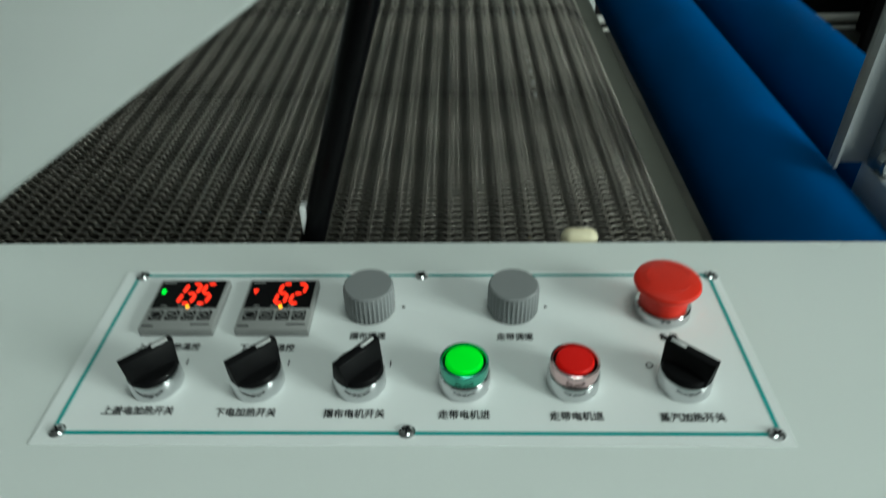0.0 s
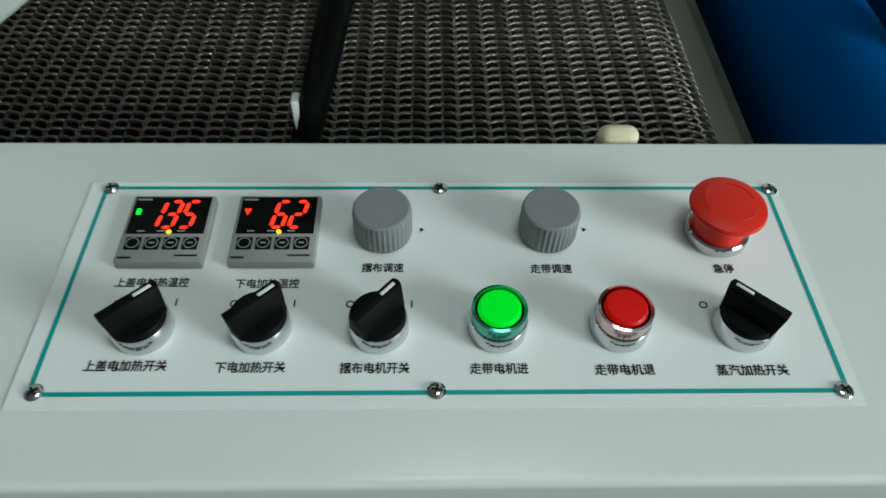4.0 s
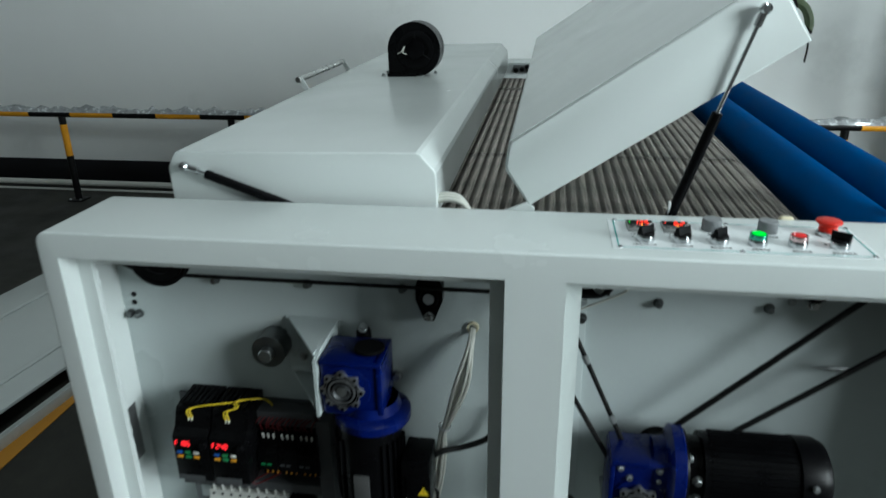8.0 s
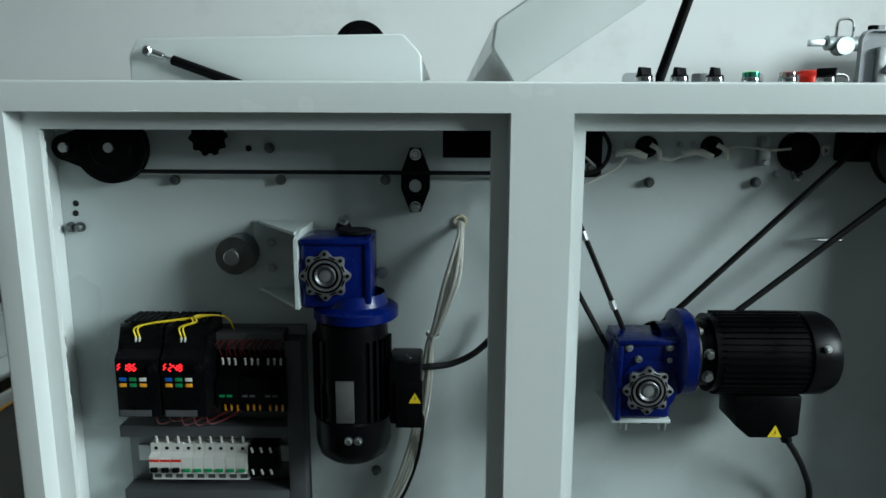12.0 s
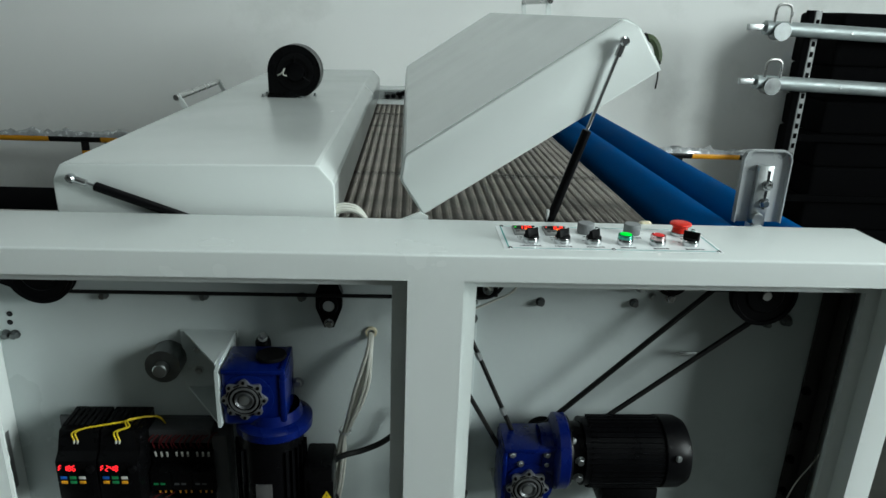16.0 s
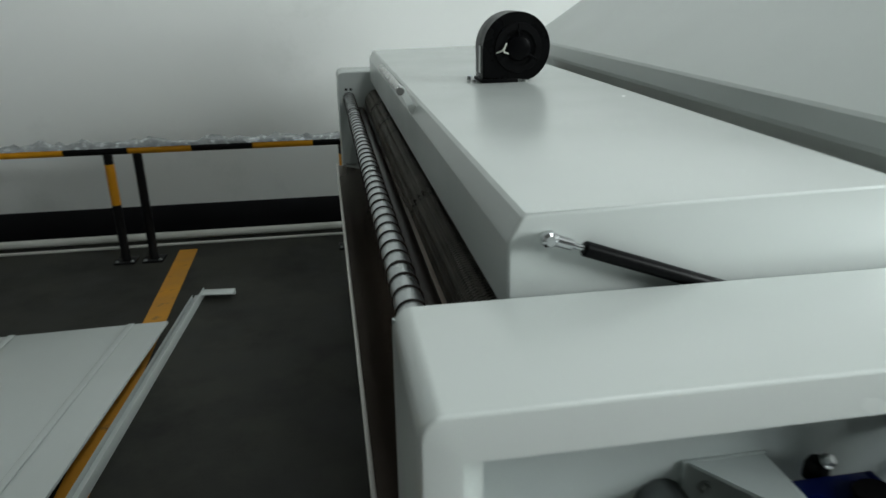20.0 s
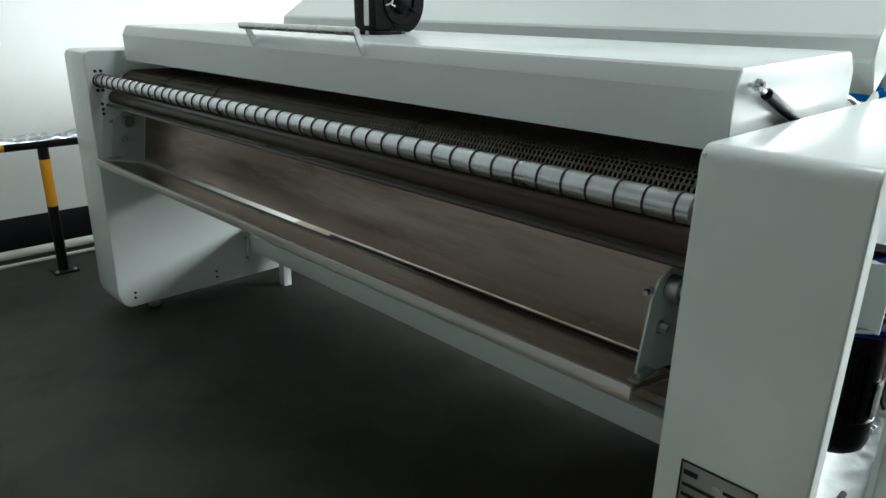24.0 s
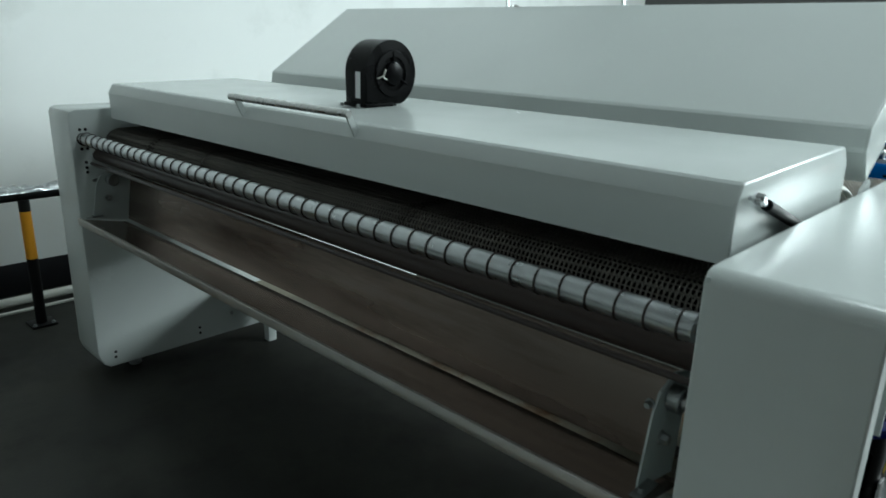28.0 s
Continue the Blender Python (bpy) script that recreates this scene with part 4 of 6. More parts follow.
SEG = {"0": "abcdef", "1": "bc", "2": "abged", "3": "abgcd", "4": "fgbc", "5": "afgcd", "6": "afgedc", "8": "abcdefg", "F": "afge"}


def seven_seg(bm, ch, at, w, h, t, slant, ux, uy, un, depth=0.0003):
    """One seven-segment character; at: lower left corner; ux, uy: directions across and up, un: out of the face."""
    at, ux, uy, un = Vector(at), Vector(ux), Vector(uy), Vector(un)
    g = t * 0.35
    lines = {"a": ((0, h), (w, h)), "g": ((0, h / 2), (w, h / 2)), "d": ((0, 0), (w, 0)), "f": ((0, h / 2), (0, h)), "e": ((0, 0), (0, h / 2)), "b": ((w, h / 2), (w, h)), "c": ((w, 0), (w, h / 2))}
    for s in SEG[ch]:
        (x0, y0), (x1, y1) = lines[s]
        d = Vector((x1 - x0, y1 - y0)).normalized()
        n = Vector((-d.y, d.x)) * t / 2
        a, b = Vector((x0, y0)) + d * g, Vector((x1, y1)) - d * g
        pts = [a, a + d * t * 0.5 + n, b - d * t * 0.5 + n, b, b - d * t * 0.5 - n, a + d * t * 0.5 - n]
        lo = [bm.verts.new(at + ux * (p.x + p.y * slant) + uy * p.y) for p in pts]
        hi = [bm.verts.new(v.co + un * depth) for v in lo]
        bm.faces.new(hi)
        bm.faces.new(lo[::-1])
        for k in range(6):
            bm.faces.new((lo[k], lo[(k + 1) % 6], hi[(k + 1) % 6], hi[k]))


def control_panel():
    t = thing("control_panel", "white control panel with teal border, switches, knobs and two lit displays", "control panel", at=(1.22, 0.107, HZ))
    bm = B()
    box(bm, (1.017, 0.0368, HZ + 0.0002), (1.424, 0.181, PZ), 0.0)
    ve = [e for e in bm.edges if abs(e.verts[0].co.z - e.verts[1].co.z) > 0.001]
    bmesh.ops.bevel(bm, geom=ve, offset=0.008, segments=5, affect="EDGES", profile=0.5)
    face = part("face_plate", bm, PLATE, t, "glossy white printed overlay")
    lx0, lx1, ly0, ly1, w, c = 1.0265, 1.4175, 0.0445, 0.1765, 0.0024, 0.0045
    ring = [(lx0 + c, ly0), (lx1 - c * 0.3, ly0), (lx1, ly0 + c * 0.3), (lx1, ly1 - c), (lx1 - c, ly1), (lx0 + c, ly1), (lx0, ly1 - c), (lx0, ly0 + c * 0.3), (lx0 + c * 0.3, ly0)]
    ring = ring[1:]
    bm = B()
    mid = Vector(((lx0 + lx1) / 2, (ly0 + ly1) / 2))
    inner, outer = [], []
    for x, y in ring:
        sx, sy = (1 if x > mid.x else -1), (1 if y > mid.y else -1)
        outer.append(bm.verts.new((x + sx * w / 2, y + sy * w / 2, PZ + 0.0002)))
        inner.append(bm.verts.new((x - sx * w / 2, y - sy * w / 2, PZ + 0.0002)))
    for k in range(len(ring)):
        k2 = (k + 1) % len(ring)
        bm.faces.new((outer[k], outer[k2], inner[k2], inner[k]))
    part("border_line", bm, TEAL, t, "teal printed border line")
    for k, (x, y) in enumerate(((1.029, 0.176), (1.222, 0.176), (1.419, 0.1755), (1.029, 0.0455), (1.219, 0.0455), (1.4155, 0.0445))):
        bm = B()
        lathe(bm, (x, y, PZ), (0, 0, 1), [(0, 0.0046), (0.0006, 0.0046), (0.0015, 0.0034), (0.0018, 0.0015), (0.0019, 0)], 18)
        s = part("screw", bm, CHROME, t)
        for a in (20 + 37 * k, 110 + 37 * k):
            bm = B()
            box(bm, (-0.0027, -0.00055, -0.0002), (0.0027, 0.00055, 0.0003), m=Matrix.Translation((x, y, PZ + 0.0018)) @ Matrix.Rotation(radians(a), 4, "Z"))
            part("cross_slot", bm, INK, s)

    # two temperature controllers
    for x0, digits, dx, lamp in ((1.0475, "135", 0.0165, "green"), (1.1075, "62", 0.0205, "red")):
        y0, s, h = 0.1175, 0.0465, 0.0062
        bm = B()
        box(bm, (x0, y0, PZ), (x0 + s, y0 + s + 0.0012, PZ + h), 0.0012)
        c = part("temperature_controller", bm, BEZEL, t, "grey square digital temperature controller")
        bm = B()
        box(bm, (x0 + 0.002, y0 + 0.0195, PZ + h - 0.0005), (x0 + s - 0.002, y0 + s - 0.0005, PZ + h + 0.0003))
        part("display_window", bm, BLACK_PLASTIC, c, "dark display window")
        x = x0 + dx
        for ch in digits:
            wd = 0.0062
            bm = B()
            seven_seg(bm, ch, (x + (-0.0052 if ch == "1" else 0), y0 + 0.0236, PZ + h + 0.0004), wd, 0.0188, 0.0021, 0.16, (1, 0, 0), (0, 1, 0), (0, 0, 1))
            x += 0.0035 if ch == "1" else 0.0098
            part("digit", bm, RED_GLOW, c, "lit red figure %s" % ch)
        bm = B()
        if lamp == "green":
            box(bm, (x0 + 0.0045, y0 + 0.033, PZ + h + 0.0003), (x0 + 0.0068, y0 + 0.037, PZ + h + 0.0007))
            part("indicator", bm, GREEN_GLOW, c)
        else:
            vs = [bm.verts.new(p) for p in ((x0 + 0.0045, y0 + 0.037, PZ + h + 0.0007), (x0 + 0.0085, y0 + 0.037, PZ + h + 0.0007), (x0 + 0.0065, y0 + 0.032, PZ + h + 0.0007))]
            bm.faces.new(vs)
            part("indicator", bm, RED_GLOW, c)
        bm = B()
        cyl(bm, (x0 + 0.0255, y0 + 0.0205, PZ + h + 0.0002), (x0 + 0.0255, y0 + 0.0205, PZ + h + 0.0007), 0.0014, 10)
        part("indicator", bm, AMBER_GLOW, c)
        for k, x in enumerate((0.010, 0.021, 0.032)):
            bm = B()
            box(bm, (x0 + x - 0.002, y0 + 0.0207, PZ + h + 0.0003), (x0 + x + 0.002, y0 + 0.0216, PZ + h + 0.0005))
            part("printed_bar", bm, BEZEL, c)
        bm = B()
        box(bm, (x0 + 0.003, y0 + s - 0.003, PZ + h + 0.0003), (x0 + 0.011, y0 + s - 0.0018, PZ + h + 0.0005))
        part("printed_bar", bm, BEZEL, c)
        bm = B()
        box(bm, (x0 + 0.002, y0 + 0.0025, PZ + h), (x0 + 0.009, y0 + 0.0037, PZ + h + 0.0003))
        part("printed_bar", bm, INK, c)
        bm = B()
        box(bm, (x0 + 0.032, y0 + 0.0040, PZ + h), (x0 + 0.044, y0 + 0.0050, PZ + h + 0.0003))
        part("printed_bar", bm, INK, c)
        for k in range(4):
            bx = x0 + 0.0035 + k * 0.0103
            bm = B()
            box(bm, (bx, y0 + 0.0085, PZ + h - 0.0004), (bx + 0.0085, y0 + 0.0170, PZ + h + 0.0006), 0.0006)
            b = part("key", bm, BLACK_PLASTIC, c)
            bm = B()
            lathe(bm, (bx + 0.00425, y0 + 0.01275, PZ + h + 0.0006), (0, 0, 1), [(0, 0.0031), (0.0002, 0.0031), (0.0002, 0.0036), (0, 0.0036)], 18)
            part("key_ring", bm, BEZEL, b)
            if k:
                bm = B()
                box(bm, (bx + 0.0028, y0 + 0.0123, PZ + h + 0.0006), (bx + 0.0057, y0 + 0.0133, PZ + h + 0.0008))
                part("key_mark", bm, BEZEL, b)

    # two fluted speed knobs
    for x in (1.190, 1.282):
        bm = B()
        n, rings = 72, []
        for z, k in ((0.0015, 0.945), (0.002, 0.96), (0.0185, 0.955), (0.0205, 0.92), (0.0212, 0.86)):
            rr = []
            for j in range(n):
                a = 2 * math.pi * j / n
                r = 0.0170 * k * (1.0 if z > 0.0185 or (j // 1) % 2 else 0.955)
                rr.append(bm.verts.new((x + r * math.cos(a), 0.143 + r * math.sin(a), PZ + z)))
            rings.append(rr)
        for a, b in zip(rings, rings[1:]):
            for j in range(n):
                bm.faces.new((a[j], a[(j + 1) % n], b[(j + 1) % n], b[j]))
        bm.faces.new(rings[-1])
        k = part("speed_knob", bm, GREY_PLASTIC, t, "grey fluted speed knob", angle=30)
        bm = B()
        cyl(bm, (x, 0.143, PZ), (x, 0.143, PZ + 0.0016), 0.0152, 28)
        part("knob_skirt", bm, GREY_PLASTIC, k)
        bm = B()
        vs = [bm.verts.new(p) for p in ((x + 0.0205, 0.146, PZ + 0.0003), (x + 0.0230, 0.1445, PZ + 0.0003), (x + 0.0205, 0.143, PZ + 0.0003))]
        bm.faces.new(vs)
        part("scale_mark", bm, INK, k)

    # emergency stop
    x, y = 1.3775, 0.142
    bm = B()
    lathe(bm, (x, y, PZ), (0, 0, 1), [(0, 0.0175), (0.001, 0.018), (0.006, 0.0175), (0.007, 0.0165), (0.007, 0.0)], 32)
    e = part("emergency_stop", bm, CHROME, t, "red mushroom emergency stop on a chrome collar")
    bm = B()
    lathe(bm, (x, y, PZ + 0.006), (0, 0, 1), [(0, 0.0150), (0.0100, 0.0142), (0.0130, 0.0160), (0.0150, 0.0198), (0.0170, 0.0208), (0.0192, 0.0200), (0.0206, 0.0165), (0.0214, 0.010), (0.0215, 0.0)], 40)
    mushroom = part("mushroom_head", bm, RED_PLASTIC, e)
    for k in range(3):
        bm = B()
        pts = [(x + 0.0135 * math.cos(a), y + 0.0135 * math.sin(a), PZ + 0.0268) for a in np.linspace(radians(120 * k + 10), radians(120 * k + 85), 8)]
        tube(bm, pts, 0.0006, 5, 0)
        part("turn_arrow", bm, RED_PLASTIC, mushroom)

    # selector switches
    for x, ang in ((1.072, 42), (1.131, 42), (1.190, 48), (1.3755, 138)):
        y = 0.080
        bm = B()
        lathe(bm, (x, y, PZ), (0, 0, 1), [(0, 0.0148), (0.001, 0.0152), (0.0095, 0.0150), (0.0112, 0.0144), (0.0112, 0.0), ], 36)
        s = part("selector_switch", bm, CHROME, t, "black selector switch on a chrome ring")
        bm = B()
        lathe(bm, (x, y, PZ + 0.0104), (0, 0, 1), [(0, 0.0142), (0.0030, 0.0140), (0.0042, 0.0132), (0.0046, 0.0)], 32)
        part("cap", bm, BLACK_MATT, s)
        bm = B()
        pts = [(-0.0152, -0.0056), (0.0150, -0.0056), (0.0160, 0.0), (0.0150, 0.0056), (-0.0152, 0.0056)]
        lo = [bm.verts.new((px * 0.90, py * 1.15, 0.0)) for px, py in pts]
        hi = [bm.verts.new((px, py * 0.52, 0.0165)) for px, py in pts]
        bm.faces.new(lo[::-1])
        bm.faces.new(hi)
        for j in range(5):
            bm.faces.new((lo[j], lo[(j + 1) % 5], hi[(j + 1) % 5], hi[j]))
        bmesh.ops.bevel(bm, geom=list(bm.edges), offset=0.0008, segments=2, affect="EDGES", profile=0.5)
        M = Matrix.Translation((x, y, PZ + 0.0104)) @ Matrix.Rotation(radians(ang), 4, "Z")
        bmesh.ops.transform(bm, matrix=M, verts=bm.verts)
        part("grip", bm, BLACK_MATT, s)
        bm = B()
        box(bm, (0.0036, -0.0009, 0.0164), (0.0128, 0.0009, 0.0169), 0.0002, m=M)
        part("marker", bm, WHITE_PRINT, s)

    # push buttons
    for x, lens, ring_m, lab in ((1.250, GREEN_LENS, GREEN_RING, "lit green push button in a clear chrome collar"), (1.312, RED_LENS, RED_RING, "red push button in a clear chrome collar")):
        y = 0.080
        bm = B()
        lathe(bm, (x, y, PZ), (0, 0, 1), [(0, 0.0145), (0.001, 0.0150), (0.0100, 0.0148), (0.0112, 0.0140), (0.0112, 0.0)], 36)
        b = part("push_button", bm, CHROME, t, lab)
        bm = B()
        lathe(bm, (x, y, PZ + 0.0113), (0, 0, 1), [(0, 0.0138), (0.006, 0.0140), (0.0078, 0.0138), (0.0082, 0.0125), (0.0070, 0.0118), (0.0050, 0.0116), (0.0050, 0.0)], 36)
        part("collar", bm, ring_m, b)
        bm = B()
        lathe(bm, (x, y, PZ + 0.0112), (0, 0, 1), [(0.005, 0.0108), (0.0082, 0.0106), (0.0092, 0.0094), (0.0097, 0.0)], 32)
        part("lens", bm, lens, b)
        bm = B()
        lathe(bm, (x, y, PZ + 0.0112), (0, 0, 1), [(0.0051, 0.0109), (0.0068, 0.0109), (0.0068, 0.0117), (0.0051, 0.0117)], 32)
        part("seal", bm, BLACK_MATT, b)

    # printed labels
    z = PZ + 0.0002
    for body, x, y, w in (("上盖电加热温控", 1.0690, 0.1083, 0.0385), ("下电加热温控", 1.1298, 0.1074, 0.0335), ("摆布调速", 1.1905, 0.1176, 0.0225), ("走带调速", 1.2818, 0.1168, 0.0225), ("急停", 1.3761, 0.1166, 0.0112),
                          ("上盖电加热开关", 1.0680, 0.0590, 0.0400), ("下电加热开关", 1.1285, 0.0579, 0.0340), ("摆布电机开关", 1.1890, 0.0572, 0.0340), ("走带电机进", 1.2498, 0.0566, 0.0285), ("走带电机退", 1.3114, 0.0557, 0.0295), ("蒸汽加热开关", 1.3744, 0.0551, 0.0355)):
        text_mesh(body, 0.0064, (x, y, z), INK, "printed_label", t, "black printed Chinese caption", width=w)
    for body, x, y in (("I", 1.0845, 0.0960), ("I", 1.1456, 0.0951), ("I", 1.2065, 0.0945), ("O", 1.0545, 0.0955), ("O", 1.1145, 0.0950), ("O", 1.1745, 0.0945), ("O", 1.3592, 0.0934), ("I", 1.3915, 0.0930)):
        text_mesh(body, 0.0062, (x, y, z), INK, "printed_mark", t)


control_panel()

# ---------------------------------------------------------------- drives and wiring in the open bays
PY = HD - 0.009          # face of the back plate


def fins(parent, base, axis, r, length, angles, height, m):
    """Cooling fins along a motor body."""
    axis = Vector(axis).normalized()
    side = Vector((0, -1, 0))
    up = axis.cross(side)
    for a in angles:
        d = side * math.cos(radians(a)) + up * math.sin(radians(a))
        n = axis.cross(d)
        bm = B()
        p = Vector(base)
        q = p + axis * length
        vs = []
        for e in (p, q):
            for rr, ww in ((r - 0.002, 0.0016), (r + height, 0.0009)):
                for s in (-1, 1):
                    vs.append(bm.verts.new(e + d * rr + n * ww * s))
        for f in ((0, 1, 3, 2), (4, 6, 7, 5), (0, 4, 5, 1), (2, 3, 7, 6), (0, 2, 6, 4), (1, 5, 7, 3)):
            bm.faces.new([vs[k] for k in f])
        part("cooling_fin", bm, m, parent)


def hub_cover(parent, x, z, y, r=0.045):
    """Scalloped bright output cover with eight screws, facing -y."""
    bm = B()
    n = 96
    out = []
    for j in range(n):
        a = 2 * math.pi * j / n
        rr = r * (0.90 + 0.10 * math.cos(8 * a))
        out.append((x + rr * math.cos(a), z + rr * math.sin(a)))
    inn = [(x + r * 0.70 * math.cos(2 * math.pi * j / n), z + r * 0.70 * math.sin(2 * math.pi * j / n)) for j in range(n)]
    v = [[bm.verts.new((px, yy, pz)) for px, pz in ring] for ring, yy in ((out, y + 0.008), (out, y + 0.001), (inn, y - 0.001), (inn, y + 0.006))]
    for a, b in zip(v, v[1:]):
        for j in range(n):
            bm.faces.new((a[j], a[(j + 1) % n], b[(j + 1) % n], b[j]))
    h = part("output_cover", bm, CAST_ALU, parent, "scalloped bright metal cover")
    bm = B()
    lathe(bm, (x, y + 0.006, z), (0, -1, 0), [(0, 0.033), (0.004, 0.032), (0.004, 0.022), (0.001, 0.021), (0.001, 0.0)], 32)
    part("seal_ring", bm, BLACK_PAINT, h)
    bm = B()
    lathe(bm, (x, y + 0.004, z), (0, -1, 0), [(0, 0.019), (0.006, 0.019), (0.007, 0.017), (0.003, 0.012), (0.003, 0.0)], 28)
    part("hollow_shaft", bm, GALV_PLATE, h)
    bm = B()
    lathe(bm, (x, y + 0.0015, z), (0, -1, 0), [(0, 0.010), (0.003, 0.010), (0.004, 0.0)], 18)
    part("shaft_end", bm, ZINC, h)
    bm = B()
    lathe(bm, (x, y + 0.0015, z), (0, -1, 0), [(0, 0.0275), (0.003, 0.0270), (0.003, 0.0235), (0, 0.0230)], 36)
    part("bright_ring", bm, CAST_ALU, h)
    for j in range(8):
        a = 2 * math.pi * j / 8 + math.pi / 8
        bm = B()
        ngon_y(bm, [(x + rr * math.cos(a + da), z + rr * math.sin(a + da)) for rr, da in ((r * 0.735, -0.20), (r * 0.735, 0.20), (r * 0.79, 0.16), (r * 0.79, -0.16))], y - 0.0012, y + 0.001)
        part("recess", bm, BLACK_PAINT, h)
    for j in range(8):
        a = 2 * math.pi * j / 8
        bm = B()
        cyl(bm, (x + r * 0.86 * math.cos(a), y - 0.003, z + r * 0.86 * math.sin(a)), (x + r * 0.86 * math.cos(a), y + 0.002, z + r * 0.86 * math.sin(a)), 0.0032, 10)
        part("screw", bm, BLACK_PAINT, h)


def warning_label(parent, x, y, z, s=0.022):
    bm = B()
    ngon_y(bm, [(x - s / 2, z), (x + s / 2, z), (x, z + s * 0.9)], y - 0.0012, y - 0.0002)
    w = part("warning_label", bm, LABEL_YELLOW, parent, "yellow triangular warning label")
    bm = B()
    ngon_y(bm, [(x - 0.0015, z + 0.004), (x + 0.001, z + 0.008), (x - 0.001, z + 0.009), (x + 0.0018, z + 0.015), (x + 0.0004, z + 0.010), (x + 0.0020, z + 0.009)], y - 0.0018, y - 0.0013)
    part("flash_mark", bm, INK, w)


def gear_motor_upright():
    """Blue worm gearbox on a bracket, black motor hanging below."""
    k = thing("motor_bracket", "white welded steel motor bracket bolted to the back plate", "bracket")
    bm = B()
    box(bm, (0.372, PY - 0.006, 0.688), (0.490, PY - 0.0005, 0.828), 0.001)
    part("wall_flange", bm, PAINT_SHADED, k)
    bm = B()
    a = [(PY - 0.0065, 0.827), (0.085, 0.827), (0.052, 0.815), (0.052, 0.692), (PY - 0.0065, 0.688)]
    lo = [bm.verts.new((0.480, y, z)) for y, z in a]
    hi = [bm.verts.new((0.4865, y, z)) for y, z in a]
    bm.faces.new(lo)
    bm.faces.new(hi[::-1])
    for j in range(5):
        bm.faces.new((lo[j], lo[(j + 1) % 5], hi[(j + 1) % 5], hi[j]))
    part("motor_flange", bm, PAINT_SHADED, k)
    for z in (0.690, 0.822):
        bm = B()
        tri = [(0.380, PY - 0.0065), (0.4795, PY - 0.0065), (0.4795, 0.062)]
        lo = [bm.verts.new((x, y, z)) for x, y in tri]
        hi = [bm.verts.new((x, y, z + 0.005)) for x, y in tri]
        bm.faces.new(lo[::-1])
        bm.faces.new(hi)
        for j in range(3):
            bm.faces.new((lo[j], lo[(j + 1) % 3], hi[(j + 1) % 3], hi[j]))
        part("gusset", bm, PAINT_SHADED, k)
    for x, z in ((0.405, 0.785), (0.405, 0.735), (0.452, 0.735), (0.452, 0.785)):
        bolt(k, (x, PY - 0.006, z), (0, -1, 0), 0.007, 0.008)

    t = thing("gear_motor", "blue worm gearbox with a black motor hanging below it", "gear motor", "gear motors", at=(0.533, 0.06, 0.75))
    bm = B()
    box(bm, (0.4875, 0.062, 0.690), (0.606, 0.155, 0.812), 0.010, 3)
    g = part("gearbox", bm, BLUE_PAINT, t, "glossy blue gearbox casting")
    bm = B()
    box(bm, (0.600, 0.058, 0.700), (0.612, 0.158, 0.818), 0.003)
    part("casting_rib", bm, BLUE_PAINT, g)
    bm = B()
    box(bm, (0.490, 0.056, 0.806), (0.612, 0.160, 0.816), 0.003)
    part("casting_rib", bm, BLUE_PAINT, g)
    bm = B()
    lathe(bm, (0.5375, 0.0625, 0.753), (0, -1, 0), [(-0.01, 0.052), (0.002, 0.051), (0.003, 0.047), (0.003, 0.0)], 40)
    part("cover_seat", bm, BLUE_PAINT, g)
    hub_cover(t, 0.533, 0.752, 0.054)
    bm = B()
    lathe(bm, (0.5785, 0.108, 0.692), (0, 0, -1), [(-0.02, 0.052), (0.0, 0.058), (0.004, 0.072), (0.008, 0.0768), (0.024, 0.0768), (0.027, 0.073), (0.027, 0.0)], 44)
    part("input_flange", bm, BLUE_PAINT, t)
    bm = B()
    cyl(bm, (0.5785, 0.108, 0.818), (0.5785, 0.108, 0.826), 0.030, 28, bev=0.002)
    part("top_cap", bm, BLACK_MATT, t)
    bm = B()
    lathe(bm, (0.548, 0.178, 0.800), (0, 0, 1), [(0, 0.016), (0.018, 0.016), (0.027, 0.012), (0.030, 0.0)], 20)
    part("oil_plug", bm, BLACK_PAINT, t)
    bolt(t, (0.550, 0.168, 0.832), (0.3, -0.6, 0.7), 0.008, 0.010)
    bolt(t, (0.622, 0.150, 0.738), (0, -1, 0), 0.009, 0.010)
    bm = B()
    mx, my = 0.5695, 0.112
    lathe(bm, (mx, my, 0.666), (0, 0, -1), [(0, 0.0), (0, 0.058), (0.006, 0.064), (0.030, 0.066), (0.185, 0.066), (0.188, 0.0705), (0.238, 0.0700), (0.258, 0.064), (0.270, 0.050), (0.274, 0.030), (0.274, 0.0)], 48)
    m = part("motor_body", bm, BLACK_PAINT, t, "black enamelled motor body with domed fan cover")
    fins(m, (mx, my, 0.632), (0, 0, -1), 0.066, 0.150, [a for a in range(-88, 180, 11) if not -30 < a < 34], 0.007, BLACK_PAINT)
    bm = B()
    box(bm, (0.548, my - 0.0715, 0.486), (0.580, my - 0.066, 0.564), 0.001)
    part("nameplate", bm, LABEL_SILVER, m, "silver motor nameplate")
    bm = B()
    box(bm, (0.640, 0.062, 0.474), (0.699, 0.150, 0.592), 0.006, 2)
    j = part("junction_box", bm, BLACK_PLASTIC, t, "black plastic terminal box")
    bm = B()
    box(bm, (0.652, 0.058, 0.470), (0.701, 0.0615, 0.560), 0.002)
    part("box_lid", bm, BLACK_PLASTIC, j)
    warning_label(j, 0.687, 0.058, 0.518)
    for x in (0.569, 0.586):
        bolt(m, (x, my - 0.0695, 0.452), (0, -1, 0), 0.006, 0.004)


gear_motor_upright()


